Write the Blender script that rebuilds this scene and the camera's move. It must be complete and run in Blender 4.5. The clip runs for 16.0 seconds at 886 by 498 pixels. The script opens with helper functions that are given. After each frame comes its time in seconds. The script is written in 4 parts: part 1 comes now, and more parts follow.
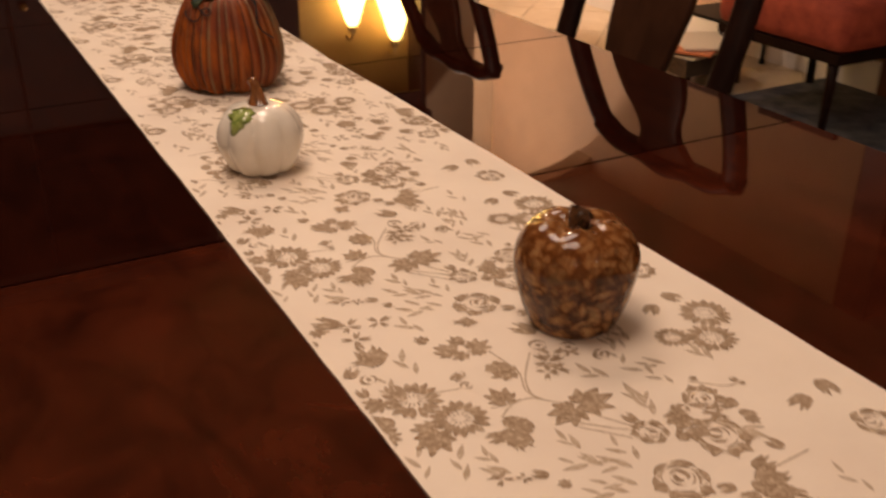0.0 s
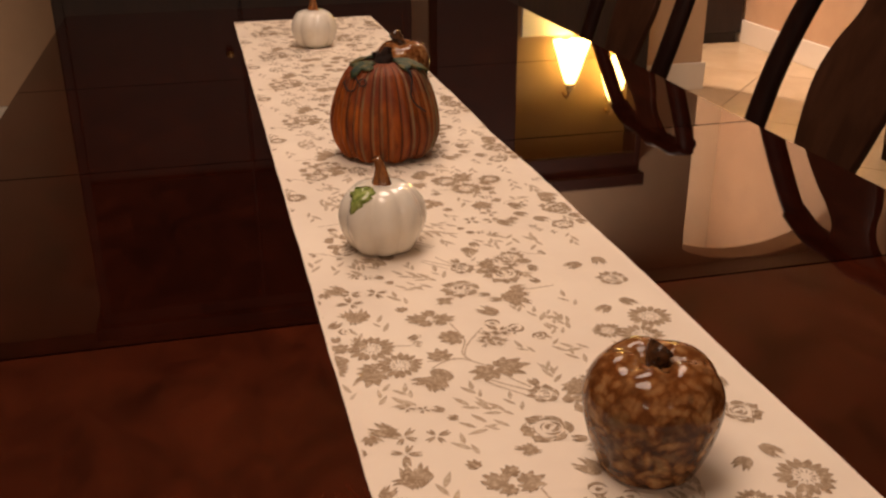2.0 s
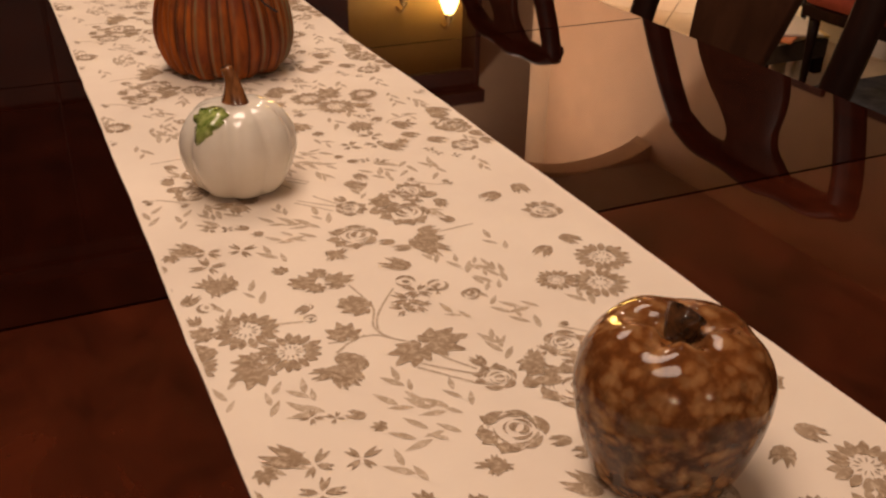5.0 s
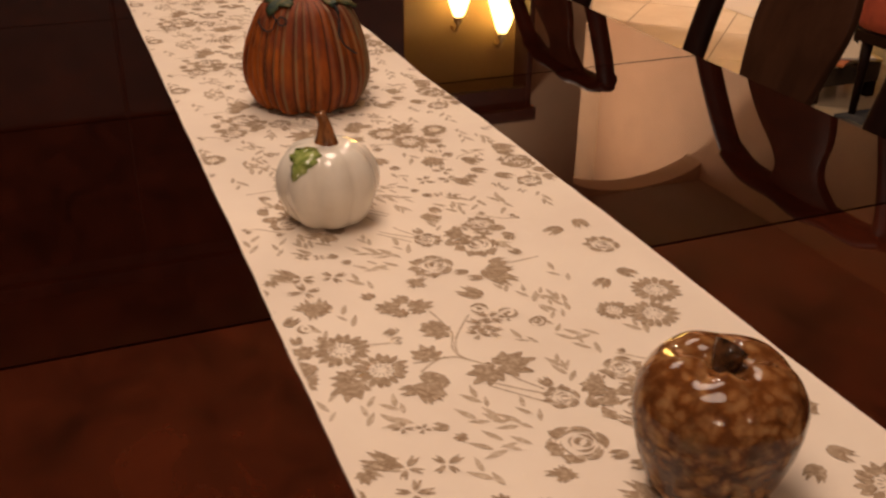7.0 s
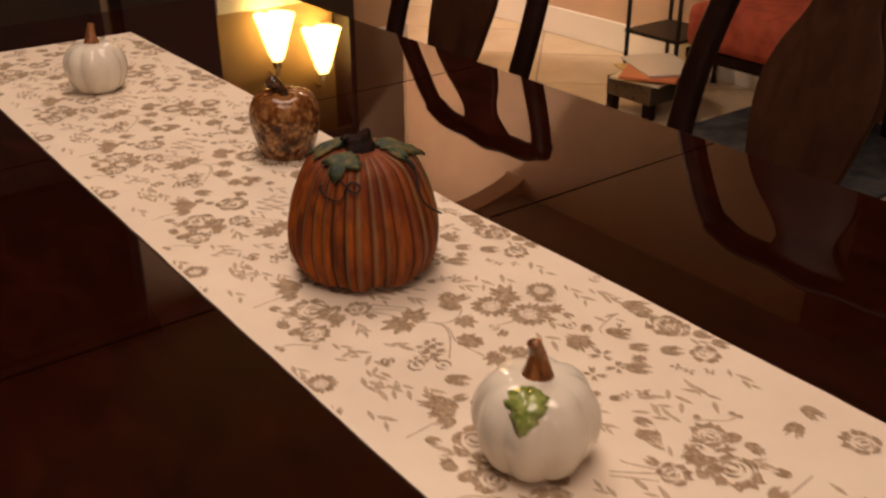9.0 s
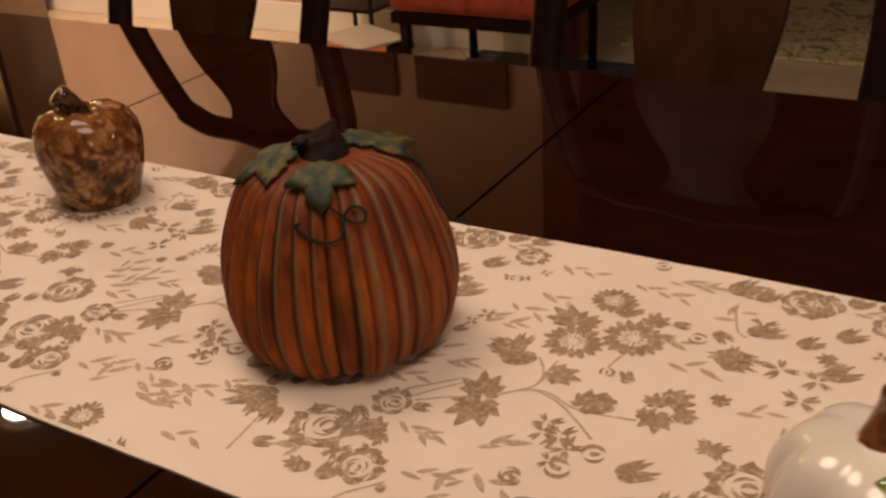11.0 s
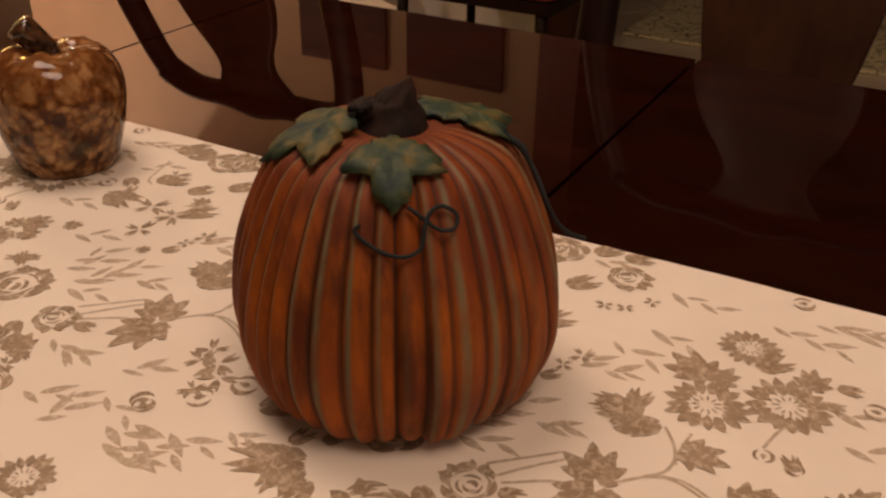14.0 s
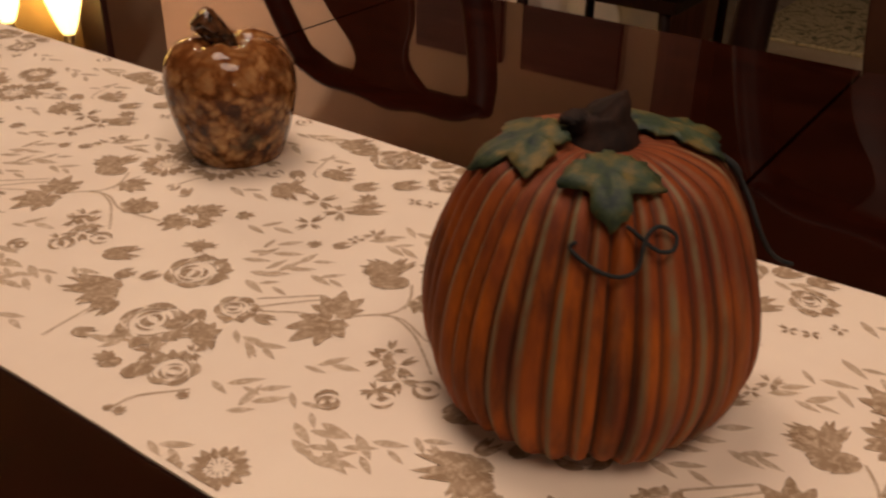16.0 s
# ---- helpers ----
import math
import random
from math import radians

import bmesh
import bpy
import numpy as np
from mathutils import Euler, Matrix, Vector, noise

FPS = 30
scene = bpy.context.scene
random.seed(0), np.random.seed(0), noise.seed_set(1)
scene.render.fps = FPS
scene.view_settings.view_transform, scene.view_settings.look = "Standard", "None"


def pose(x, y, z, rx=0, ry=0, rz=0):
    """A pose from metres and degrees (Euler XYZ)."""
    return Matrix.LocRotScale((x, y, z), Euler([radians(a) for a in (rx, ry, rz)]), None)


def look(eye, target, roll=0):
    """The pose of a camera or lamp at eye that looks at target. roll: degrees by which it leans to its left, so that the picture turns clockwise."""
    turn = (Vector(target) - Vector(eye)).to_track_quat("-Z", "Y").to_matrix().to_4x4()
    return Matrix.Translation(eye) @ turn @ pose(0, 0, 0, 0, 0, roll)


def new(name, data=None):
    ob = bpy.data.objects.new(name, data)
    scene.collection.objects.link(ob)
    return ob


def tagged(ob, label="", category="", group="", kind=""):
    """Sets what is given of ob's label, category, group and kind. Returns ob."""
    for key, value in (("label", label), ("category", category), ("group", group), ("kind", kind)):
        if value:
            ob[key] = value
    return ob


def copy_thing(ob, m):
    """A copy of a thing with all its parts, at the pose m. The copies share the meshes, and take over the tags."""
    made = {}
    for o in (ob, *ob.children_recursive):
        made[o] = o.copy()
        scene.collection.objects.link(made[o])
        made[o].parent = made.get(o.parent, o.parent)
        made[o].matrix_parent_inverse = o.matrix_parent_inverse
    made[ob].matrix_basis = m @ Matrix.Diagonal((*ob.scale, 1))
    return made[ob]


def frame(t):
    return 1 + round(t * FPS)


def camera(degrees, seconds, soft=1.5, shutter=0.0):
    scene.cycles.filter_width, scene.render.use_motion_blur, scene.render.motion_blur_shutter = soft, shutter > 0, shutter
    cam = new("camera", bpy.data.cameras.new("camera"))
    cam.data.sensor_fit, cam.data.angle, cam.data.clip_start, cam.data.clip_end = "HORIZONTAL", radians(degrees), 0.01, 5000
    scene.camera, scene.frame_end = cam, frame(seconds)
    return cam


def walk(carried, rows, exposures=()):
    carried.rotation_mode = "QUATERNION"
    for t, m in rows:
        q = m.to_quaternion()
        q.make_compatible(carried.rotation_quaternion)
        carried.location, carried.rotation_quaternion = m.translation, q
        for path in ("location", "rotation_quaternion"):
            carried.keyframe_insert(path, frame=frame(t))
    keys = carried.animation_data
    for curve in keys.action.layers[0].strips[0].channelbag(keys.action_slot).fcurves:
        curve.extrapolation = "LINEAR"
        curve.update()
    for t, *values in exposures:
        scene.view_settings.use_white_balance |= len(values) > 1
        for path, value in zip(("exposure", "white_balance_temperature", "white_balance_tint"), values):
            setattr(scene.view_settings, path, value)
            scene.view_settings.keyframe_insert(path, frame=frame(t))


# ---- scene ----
cam = camera(49.8, 16.0, soft=2.4, shutter=0.5)
PATH = [
    (0, (-0.342, -0.617, 1.105), (0.516, 0.958, 0.22), 0.1),
    (0.5, (-0.299, -0.607, 1.112), (0.421, 1.052, 0.258), 0.4),
    (1, (-0.255, -0.61, 1.118), (0.348, 1.104, 0.282), 0.3),
    (1.5, (-0.24, -0.613, 1.13), (0.277, 1.145, 0.329), -0.0),
    (2, (-0.226, -0.603, 1.128), (0.22, 1.177, 0.333), -0.3),
    (2.5, (-0.218, -0.566, 1.119), (0.29, 1.182, 0.288), -0.3),
    (3, (-0.23, -0.5, 1.105), (0.363, 1.194, 0.222), 0.7),
    (3.5, (-0.231, -0.452, 1.081), (0.434, 1.194, 0.16), 0.6),
    (4, (-0.218, -0.426, 1.059), (0.491, 1.191, 0.12), 0.0),
    (4.2, (-0.213, -0.42, 1.051), (0.512, 1.188, 0.109), 0.1),
    (6.3, (-0.237, -0.403, 1.063), (0.531, 1.194, 0.136), 1.4),
    (6.5, (-0.242, -0.421, 1.072), (0.473, 1.207, 0.156), 1.1),
    (7, (-0.258, -0.454, 1.099), (0.414, 1.193, 0.184), 0.7),
    (7.5, (-0.346, -0.411, 1.12), (0.509, 1.164, 0.232), 0.6),
    (8, (-0.419, -0.326, 1.15), (0.558, 1.167, 0.248), -2.4),
    (8.5, (-0.414, -0.214, 1.164), (0.618, 1.248, 0.27), -1.0),
    (9, (-0.431, -0.115, 1.169), (0.649, 1.31, 0.272), -0.2),
    (11.3, (-0.389, 0.293, 1.046), (1.144, 1.148, 0.088), -3.0),
    (11.5, (-0.379, 0.316, 1.035), (1.153, 1.142, 0.049), -1.9),
    (12, (-0.351, 0.343, 1.02), (1.18, 1.151, 0.019), -1.0),
    (12.5, (-0.329, 0.354, 1.012), (1.214, 1.153, 0.022), -0.1),
    (13, (-0.319, 0.363, 1.011), (1.223, 1.168, 0.024), 0.5),
    (13.5, (-0.311, 0.369, 1.01), (1.227, 1.196, 0.035), 0.4),
    (14, (-0.307, 0.374, 1.009), (1.225, 1.224, 0.044), 0.8),
    (14.5, (-0.303, 0.38, 1.007), (1.218, 1.259, 0.052), 0.7),
    (15, (-0.306, 0.39, 1.005), (1.188, 1.3, 0.035), 0.9),
    (15.5, (-0.31, 0.4, 1.009), (1.144, 1.354, 0.023), 0.6),
    (16, (-0.322, 0.415, 1.013), (1.098, 1.423, 0.029), 0.9),
]
walk(cam, [(t, look(eye, target, roll)) for t, eye, target, roll in PATH],
     [(0, 0.2), (4.2, 0.18), (6.5, 0.15), (9.2, 0.04), (11.3, -0.02), (12.5, -0.03), (16, -0.03)])

# ---- world and light ----
world = bpy.data.worlds.new("night")
scene.world = world
world.use_nodes = True
world.node_tree.nodes["Background"].inputs[0].default_value = (0.02, 0.014, 0.01, 1)
world.node_tree.nodes["Background"].inputs[1].default_value = 0.3

WARM = (1.0, 0.73, 0.575)
TABLE_Z, CLOTH_Z = 0.75, 0.752
X_EAST, Y_NORTH, X_WEST, Y_SOUTH, CEIL, HALL_CEIL = 2.87, 3.5, -3.4, -4.2, 2.44, 3.05


def lamp(name, kind, place, power, size, target=None, colour=WARM):
    data = bpy.data.lights.new(name, kind)
    data.energy, data.color = power, colour
    if kind == "AREA":
        data.shape, data.size = "DISK", size
    else:
        data.shadow_soft_size = size
    ob = new(name, data)
    ob.matrix_world = look(place, target or (place[0], place[1], 0))
    return ob


FIXTURES = [((-2.1, -2.43), ((0.05, 0.08), (0.2, -0.17), (-0.2, -0.17), (-0.1, 0.23))), ((0.75, -2.7), ((0.18, 0.1), (-0.18, 0.1), (0.0, -0.2)))]
for (fx, fy), spots in FIXTURES:
    for dx, dy in spots:
        lamp("bulb_light", "POINT", (fx + dx, fy + dy, 2.12), 7.5, 0.022)
# added soft fill lamps over the table, where no real source is known
TABLE_FILLS = [(-0.42, -0.04), (0.15, 1.1)]
for spot in TABLE_FILLS:
    lamp("ceiling_fill_light", "AREA", (*spot, CEIL - 0.03), 15.3, 0.8)
# added fill for the far floor and wall, placed so its reflection stays hidden
lamp("ceiling_fill_light", "AREA", (1.2, 3.0, CEIL - 0.03), 15, 0.16)
lamp("unseen_hall_light", "AREA", (1.75, 4.1, HALL_CEIL - 0.03), 70, 0.16)
# added point fill without a fixture, hidden behind the wall, lifts the upper hall
lamp("unseen_hall_light", "POINT", (1.75, 4.1, 2.55), 21, 0.08)
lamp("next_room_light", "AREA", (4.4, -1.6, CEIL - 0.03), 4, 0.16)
lamp("cabinet_light", "POINT", (1.375, 3.40, 1.29), 2.0, 0.025, colour=(1.0, 0.72, 0.34))
lamp("cabinet_light", "POINT", (1.59, 3.40, 1.38), 2.0, 0.025, colour=(1.0, 0.72, 0.34))


# ---- materials ----
def material(name, colour, rough=0.5, metal=0.0, coat=0.0):
    m = bpy.data.materials.new(name)
    m.use_nodes = True
    b = m.node_tree.nodes["Principled BSDF"]
    b.inputs["Base Color"].default_value = (*colour, 1)
    b.inputs["Roughness"].default_value = rough
    b.inputs["Metallic"].default_value = metal
    b.inputs["Coat Weight"].default_value = coat
    b.inputs["Coat Roughness"].default_value = 0.05
    return m


def node(m, kind, **values):
    n = m.node_tree.nodes.new(kind)
    for key, value in values.items():
        n.inputs[key.replace("_", " ")].default_value = value
    return n


def link(m, a, b):
    m.node_tree.links.new(a, b)


def bsdf(m):
    return m.node_tree.nodes["Principled BSDF"]


def coords(m, scale=(1, 1, 1), space="Object"):
    tc, mp = node(m, "ShaderNodeTexCoord"), node(m, "ShaderNodeMapping", Scale=scale)
    link(m, tc.outputs[space], mp.inputs["Vector"])
    return mp.outputs["Vector"]


def noise_of(m, vec, scale, detail=4.0, rough=0.55, distortion=0.0):
    n = node(m, "ShaderNodeTexNoise", Scale=scale, Detail=detail, Roughness=rough, Distortion=distortion)
    link(m, vec, n.inputs["Vector"])
    return n.outputs["Fac"]


def ramp(m, fac, stops):
    r = node(m, "ShaderNodeValToRGB")
    e = r.color_ramp.elements
    while len(e) < len(stops):
        e.new(0.5)
    for el, (at, col) in zip(e, stops):
        el.position, el.color = at, (*col, 1)
    link(m, fac, r.inputs["Fac"])
    return r.outputs["Color"]


def bump(m, height, strength=0.2, dist=0.002):
    b = node(m, "ShaderNodeBump", Strength=strength, Distance=dist)
    link(m, height, b.inputs["Height"])
    link(m, b.outputs["Normal"], bsdf(m).inputs["Normal"])


def mixed(m, fac, a, b, mode="MIX"):
    n = m.node_tree.nodes.new("ShaderNodeMix")
    n.data_type, n.blend_type = "RGBA", mode
    for sock, v in ((n.inputs[0], fac), (n.inputs[6], a), (n.inputs[7], b)):
        if isinstance(v, bpy.types.NodeSocket):
            link(m, v, sock)
        elif isinstance(v, (int, float)):
            sock.default_value = v
        else:
            sock.default_value = (*v, 1)
    return n.outputs[2]


def wood(name, dark, light, rough, coat, along=1, grain=9.0, wear=0.0, across=14.0, length=0.9):
    m = material(name, dark, rough, coat=coat)
    stretch = [across, across, across]
    stretch[along] = length
    vec = coords(m, stretch)
    fine = noise_of(m, vec, grain * 0.5, 6, 0.65, 0.6)
    broad = noise_of(m, coords(m), 3.0, 3, 0.5)
    c = ramp(m, fine, [(0.3, dark), (0.72, light)])
    c = mixed(m, ramp(m, broad, [(0.35, (0, 0, 0)), (0.7, (0.5, 0.5, 0.5))]), c, dark)
    link(m, c, bsdf(m).inputs["Base Color"])
    rr = node(m, "ShaderNodeMapRange", To_Min=max(rough - 0.05, 0.02), To_Max=rough + 0.08 + wear)
    link(m, noise_of(m, coords(m), 22.0, 5, 0.6), rr.inputs["Value"])
    link(m, rr.outputs["Result"], bsdf(m).inputs["Roughness"])
    bump(m, fine, 0.04, 0.0006)
    return m


TABLE_WOOD = wood("mahogany_tabletop", (0.0085, 0.0017, 0.0009), (0.026, 0.0049, 0.0020), 0.3, 1.0, along=1, across=6.0, length=2.6)
END_WOOD = wood("redder_mahogany_end", (0.020, 0.0040, 0.0018), (0.070, 0.0133, 0.0048), 0.3, 1.0, along=1, across=5.0, length=3.2)
for _m in (TABLE_WOOD, END_WOOD):
    bsdf(_m).inputs["Specular IOR Level"].default_value = 0.0
    bsdf(_m).inputs["Coat Roughness"].default_value = 0.02
CHAIR_WOOD = wood("dark_chair_wood", (0.007, 0.0026, 0.0018), (0.020, 0.007, 0.004), 0.42, 0.0, along=2)
bsdf(CHAIR_WOOD).inputs["Specular IOR Level"].default_value = 0.08
# lighter than the chair wood: part of the splat's gloss is in the colour
SPLAT_WOOD = wood("splat_wood_with_sheen", (0.024, 0.0095, 0.0048), (0.058, 0.024, 0.012), 0.36, 0.0, along=2, across=7.0, length=1.6)
bsdf(SPLAT_WOOD).inputs["Specular IOR Level"].default_value = 0.08
EBONY_DOOR = wood("near_black_wood", (0.003, 0.002, 0.0016), (0.007, 0.004, 0.003), 0.6, 0.0, along=2)
bsdf(EBONY_DOOR).inputs["Specular IOR Level"].default_value = 0.1
FRAME_WOOD = wood("dark_frame_wood", (0.010, 0.004, 0.0026), (0.026, 0.010, 0.006), 0.6, 0.0, along=2)


def plaster(name, colour, rough=0.75):
    m = material(name, colour, rough)
    n = noise_of(m, coords(m), 5.0, 5, 0.6)
    c = ramp(m, n, [(0.3, tuple(v * 0.88 for v in colour)), (0.7, colour)])
    link(m, c, bsdf(m).inputs["Base Color"])
    bump(m, noise_of(m, coords(m), 140.0, 4, 0.6), 0.25, 0.0015)
    return m


WALL = plaster("tan_wall_paint", (0.56, 0.40, 0.26))
WALL_LIGHT = plaster("cream_wall_paint", (0.74, 0.60, 0.44))
WALL_EAST = plaster("rosy_tan_wall_paint", (0.55, 0.38, 0.245))
# the next room's gloom is put into this dark brown
WALL_BROWN = plaster("gloomy_brown_wall", (0.09, 0.045, 0.028))
CASING = wood("red_brown_casing", (0.10, 0.034, 0.016), (0.18, 0.064, 0.030), 0.4, 0.0, along=2)
CEILING = plaster("ceiling_paint", (0.25, 0.205, 0.155))
TRIM = material("white_trim_paint", (0.78, 0.74, 0.66), 0.4)

FLOOR = material("cream_floor_tile", (0.6, 0.5, 0.37), 0.28)
_n1, _n2 = noise_of(FLOOR, coords(FLOOR), 5.0, 6, 0.6, 0.4), noise_of(FLOOR, coords(FLOOR), 38.0, 4, 0.6)
_c = ramp(FLOOR, _n1, [(0.28, (0.46, 0.35, 0.21)), (0.72, (0.60, 0.50, 0.35))])
link(FLOOR, mixed(FLOOR, ramp(FLOOR, _n2, [(0.4, (0, 0, 0)), (0.75, (0.3, 0.3, 0.3))]), _c, (0.42, 0.33, 0.2)), bsdf(FLOOR).inputs["Base Color"])
GROUT = material("grout", (0.3, 0.24, 0.17), 0.85)

# runner cloth and its print
CLOTH = material("cream_cotton", (0.80, 0.69, 0.56), 0.85)
_wv = node(CLOTH, "ShaderNodeTexWave", Scale=420.0, Distortion=2.0)
_wv.wave_type, _wv.bands_direction = "BANDS", "X"
link(CLOTH, coords(CLOTH), _wv.inputs["Vector"])
_wh = node(CLOTH, "ShaderNodeTexWave", Scale=420.0, Distortion=2.0)
_wh.wave_type, _wh.bands_direction = "BANDS", "Y"
link(CLOTH, coords(CLOTH), _wh.inputs["Vector"])
_ad = node(CLOTH, "ShaderNodeMath")
link(CLOTH, _wv.outputs["Fac"], _ad.inputs[0]), link(CLOTH, _wh.outputs["Fac"], _ad.inputs[1])
_c = ramp(CLOTH, noise_of(CLOTH, coords(CLOTH), 9.0, 5, 0.6), [(0.3, (0.76, 0.65, 0.53)), (0.7, (0.83, 0.73, 0.60))])
link(CLOTH, _c, bsdf(CLOTH).inputs["Base Color"])
bump(CLOTH, _ad.outputs[0], 0.35, 0.0004)


def print_ink(name, ink, pale, gap):
    """Engraved print: fine strokes of ink through which the cloth shows."""
    m = material(name, ink, 0.88)
    vec = coords(m)
    strokes = noise_of(m, vec, 300.0, 3, 0.6, 0.6)
    blots = noise_of(m, vec, 90.0, 3, 0.5)
    f = ramp(m, strokes, [(gap - 0.08, (0, 0, 0)), (gap + 0.10, (1, 1, 1))])
    c = mixed(m, f, pale, ink)
    c = mixed(m, ramp(m, blots, [(0.35, (0, 0, 0)), (0.75, (0.45, 0.45, 0.45))]), c, pale)
    link(m, c, bsdf(m).inputs["Base Color"])
    return m


INK = print_ink("taupe_print", (0.255, 0.172, 0.100), (0.50, 0.39, 0.275), 0.42)
INK_PALE = print_ink("pale_taupe_print", (0.40, 0.305, 0.205), (0.62, 0.51, 0.39), 0.42)

# glazes
CERAMIC = material("white_glaze", (0.74, 0.70, 0.60), 0.10, coat=0.3)
_c = ramp(CERAMIC, noise_of(CERAMIC, coords(CERAMIC), 22.0, 4, 0.5), [(0.3, (0.66, 0.61, 0.51)), (0.7, (0.78, 0.74, 0.65))])
link(CERAMIC, _c, bsdf(CERAMIC).inputs["Base Color"])
STEM_GLAZE = material("brown_glaze", (0.16, 0.055, 0.018), 0.16, coat=0.6)
_c = ramp(STEM_GLAZE, noise_of(STEM_GLAZE, coords(STEM_GLAZE, (1, 1, 0.25)), 160.0, 4, 0.6), [(0.35, (0.06, 0.02, 0.008)), (0.68, (0.33, 0.13, 0.04))])
link(STEM_GLAZE, _c, bsdf(STEM_GLAZE).inputs["Base Color"])
LEAF_GLAZE = material("green_glaze", (0.15, 0.2, 0.04), 0.2, coat=0.5)
_c = ramp(LEAF_GLAZE, noise_of(LEAF_GLAZE, coords(LEAF_GLAZE), 140.0, 3, 0.6), [(0.35, (0.10, 0.15, 0.02)), (0.65, (0.36, 0.42, 0.13))])
link(LEAF_GLAZE, _c, bsdf(LEAF_GLAZE).inputs["Base Color"])

MOTTLE = material("mottled_brown_glaze", (0.2, 0.09, 0.03), 0.06, coat=0.0)
bsdf(MOTTLE).inputs["Specular IOR Level"].default_value = 0.3
_vec = coords(MOTTLE)
_wob = node(MOTTLE, "ShaderNodeTexNoise", Scale=55.0, Detail=3.0)
link(MOTTLE, _vec, _wob.inputs["Vector"])
_pos = node(MOTTLE, "ShaderNodeVectorMath")
_pos.operation = "MULTIPLY_ADD"
link(MOTTLE, _wob.outputs["Color"], _pos.inputs[0])
_pos.inputs[1].default_value = (0.024, 0.024, 0.024)
link(MOTTLE, _vec, _pos.inputs[2])
_vor = node(MOTTLE, "ShaderNodeTexVoronoi", Scale=108.0)
_vor.feature = "SMOOTH_F1"
_vor.inputs["Smoothness"].default_value = 0.3
link(MOTTLE, _pos.outputs[0], _vor.inputs["Vector"])
_c = ramp(MOTTLE, _vor.outputs["Distance"], [(0.12, (0.47, 0.295, 0.135)), (0.36, (0.33, 0.175, 0.066)), (0.50, (0.14, 0.052, 0.014)), (0.63, (0.024, 0.009, 0.005))])
_big = ramp(MOTTLE, noise_of(MOTTLE, _vec, 30.0, 4, 0.6, 0.5), [(0.36, (0, 0, 0)), (0.66, (1, 1, 1))])
_blot = ramp(MOTTLE, noise_of(MOTTLE, _vec, 125.0, 3, 0.55, 0.15), [(0.37, (0.016, 0.007, 0.004)), (0.45, (0.085, 0.030, 0.008)), (0.53, (0.24, 0.115, 0.038)), (0.64, (0.42, 0.26, 0.115))])
_c = mixed(MOTTLE, 0.35, _c, _blot)
_c = mixed(MOTTLE, _big, mixed(MOTTLE, 0.42, _c, (0.085, 0.026, 0.007)), _c)
_gr = ramp(MOTTLE, noise_of(MOTTLE, _vec, 48.0, 3, 0.5), [(0.60, (0, 0, 0)), (0.72, (0.45, 0.45, 0.45))])
_c = mixed(MOTTLE, _gr, _c, (0.05, 0.055, 0.03))
_sep = node(MOTTLE, "ShaderNodeSeparateXYZ")
link(MOTTLE, _pos.outputs[0], _sep.inputs[0])
_top = node(MOTTLE, "ShaderNodeMapRange", From_Min=0.052, From_Max=0.085, To_Max=0.75)
link(MOTTLE, _sep.outputs["Z"], _top.inputs["Value"])
_c = mixed(MOTTLE, _top.outputs["Result"], _c, mixed(MOTTLE, 0.45, (0.19, 0.062, 0.015), _c))
link(MOTTLE, _c, bsdf(MOTTLE).inputs["Base Color"])

APPLE_STEM = material("dark_stem_glaze", (0.04, 0.016, 0.008), 0.14, coat=0.3)
link(APPLE_STEM, ramp(APPLE_STEM, noise_of(APPLE_STEM, coords(APPLE_STEM), 130.0, 4, 0.6), [(0.38, (0.010, 0.006, 0.004)), (0.62, (0.10, 0.042, 0.016))]), bsdf(APPLE_STEM).inputs["Base Color"])
GOURD = material("painted_orange_resin", (0.3, 0.08, 0.015), 0.62)
bsdf(GOURD).inputs["Specular IOR Level"].default_value = 0.25


def attribute_of(m, name):
    n = node(m, "ShaderNodeAttribute")
    n.attribute_name = name
    return n.outputs["Fac"]


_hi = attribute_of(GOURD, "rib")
_gv = coords(GOURD, (1, 1, 0.18))
_or = ramp(GOURD, noise_of(GOURD, _gv, 70.0, 5, 0.6), [(0.36, (0.09, 0.019, 0.003)), (0.64, (0.37, 0.090, 0.005))])
_red = ramp(GOURD, noise_of(GOURD, coords(GOURD), 22.0, 3, 0.5), [(0.45, (0, 0, 0)), (0.68, (0.8, 0.8, 0.8))])
_or = mixed(GOURD, _red, _or, (0.15, 0.027, 0.008))
_gs = node(GOURD, "ShaderNodeSeparateXYZ")
link(GOURD, coords(GOURD), _gs.inputs[0])
_crown = node(GOURD, "ShaderNodeMapRange", From_Min=0.085, From_Max=0.118, To_Max=0.75)
link(GOURD, _gs.outputs["Z"], _crown.inputs["Value"])
_or = mixed(GOURD, _crown.outputs["Result"], _or, (0.135, 0.028, 0.009))
# dark brown in the grooves puts the shade between ribs into the colour
_groove_dark = ramp(GOURD, _hi, [(0.04, (1, 1, 1)), (0.40, (0, 0, 0))])
_or = mixed(GOURD, _groove_dark, _or, (0.034, 0.011, 0.004))
_streak = attribute_of(GOURD, "streak")
_brk = ramp(GOURD, noise_of(GOURD, coords(GOURD, (1, 1, 0.3)), 120.0, 4, 0.65), [(0.32, (0.35, 0.35, 0.35)), (0.55, (1, 1, 1))])
_sf = node(GOURD, "ShaderNodeMath")
_sf.operation = "MULTIPLY"
link(GOURD, _streak, _sf.inputs[0]), link(GOURD, _brk, _sf.inputs[1])
link(GOURD, mixed(GOURD, _sf.outputs[0], _or, (0.165, 0.155, 0.085)), bsdf(GOURD).inputs["Base Color"])
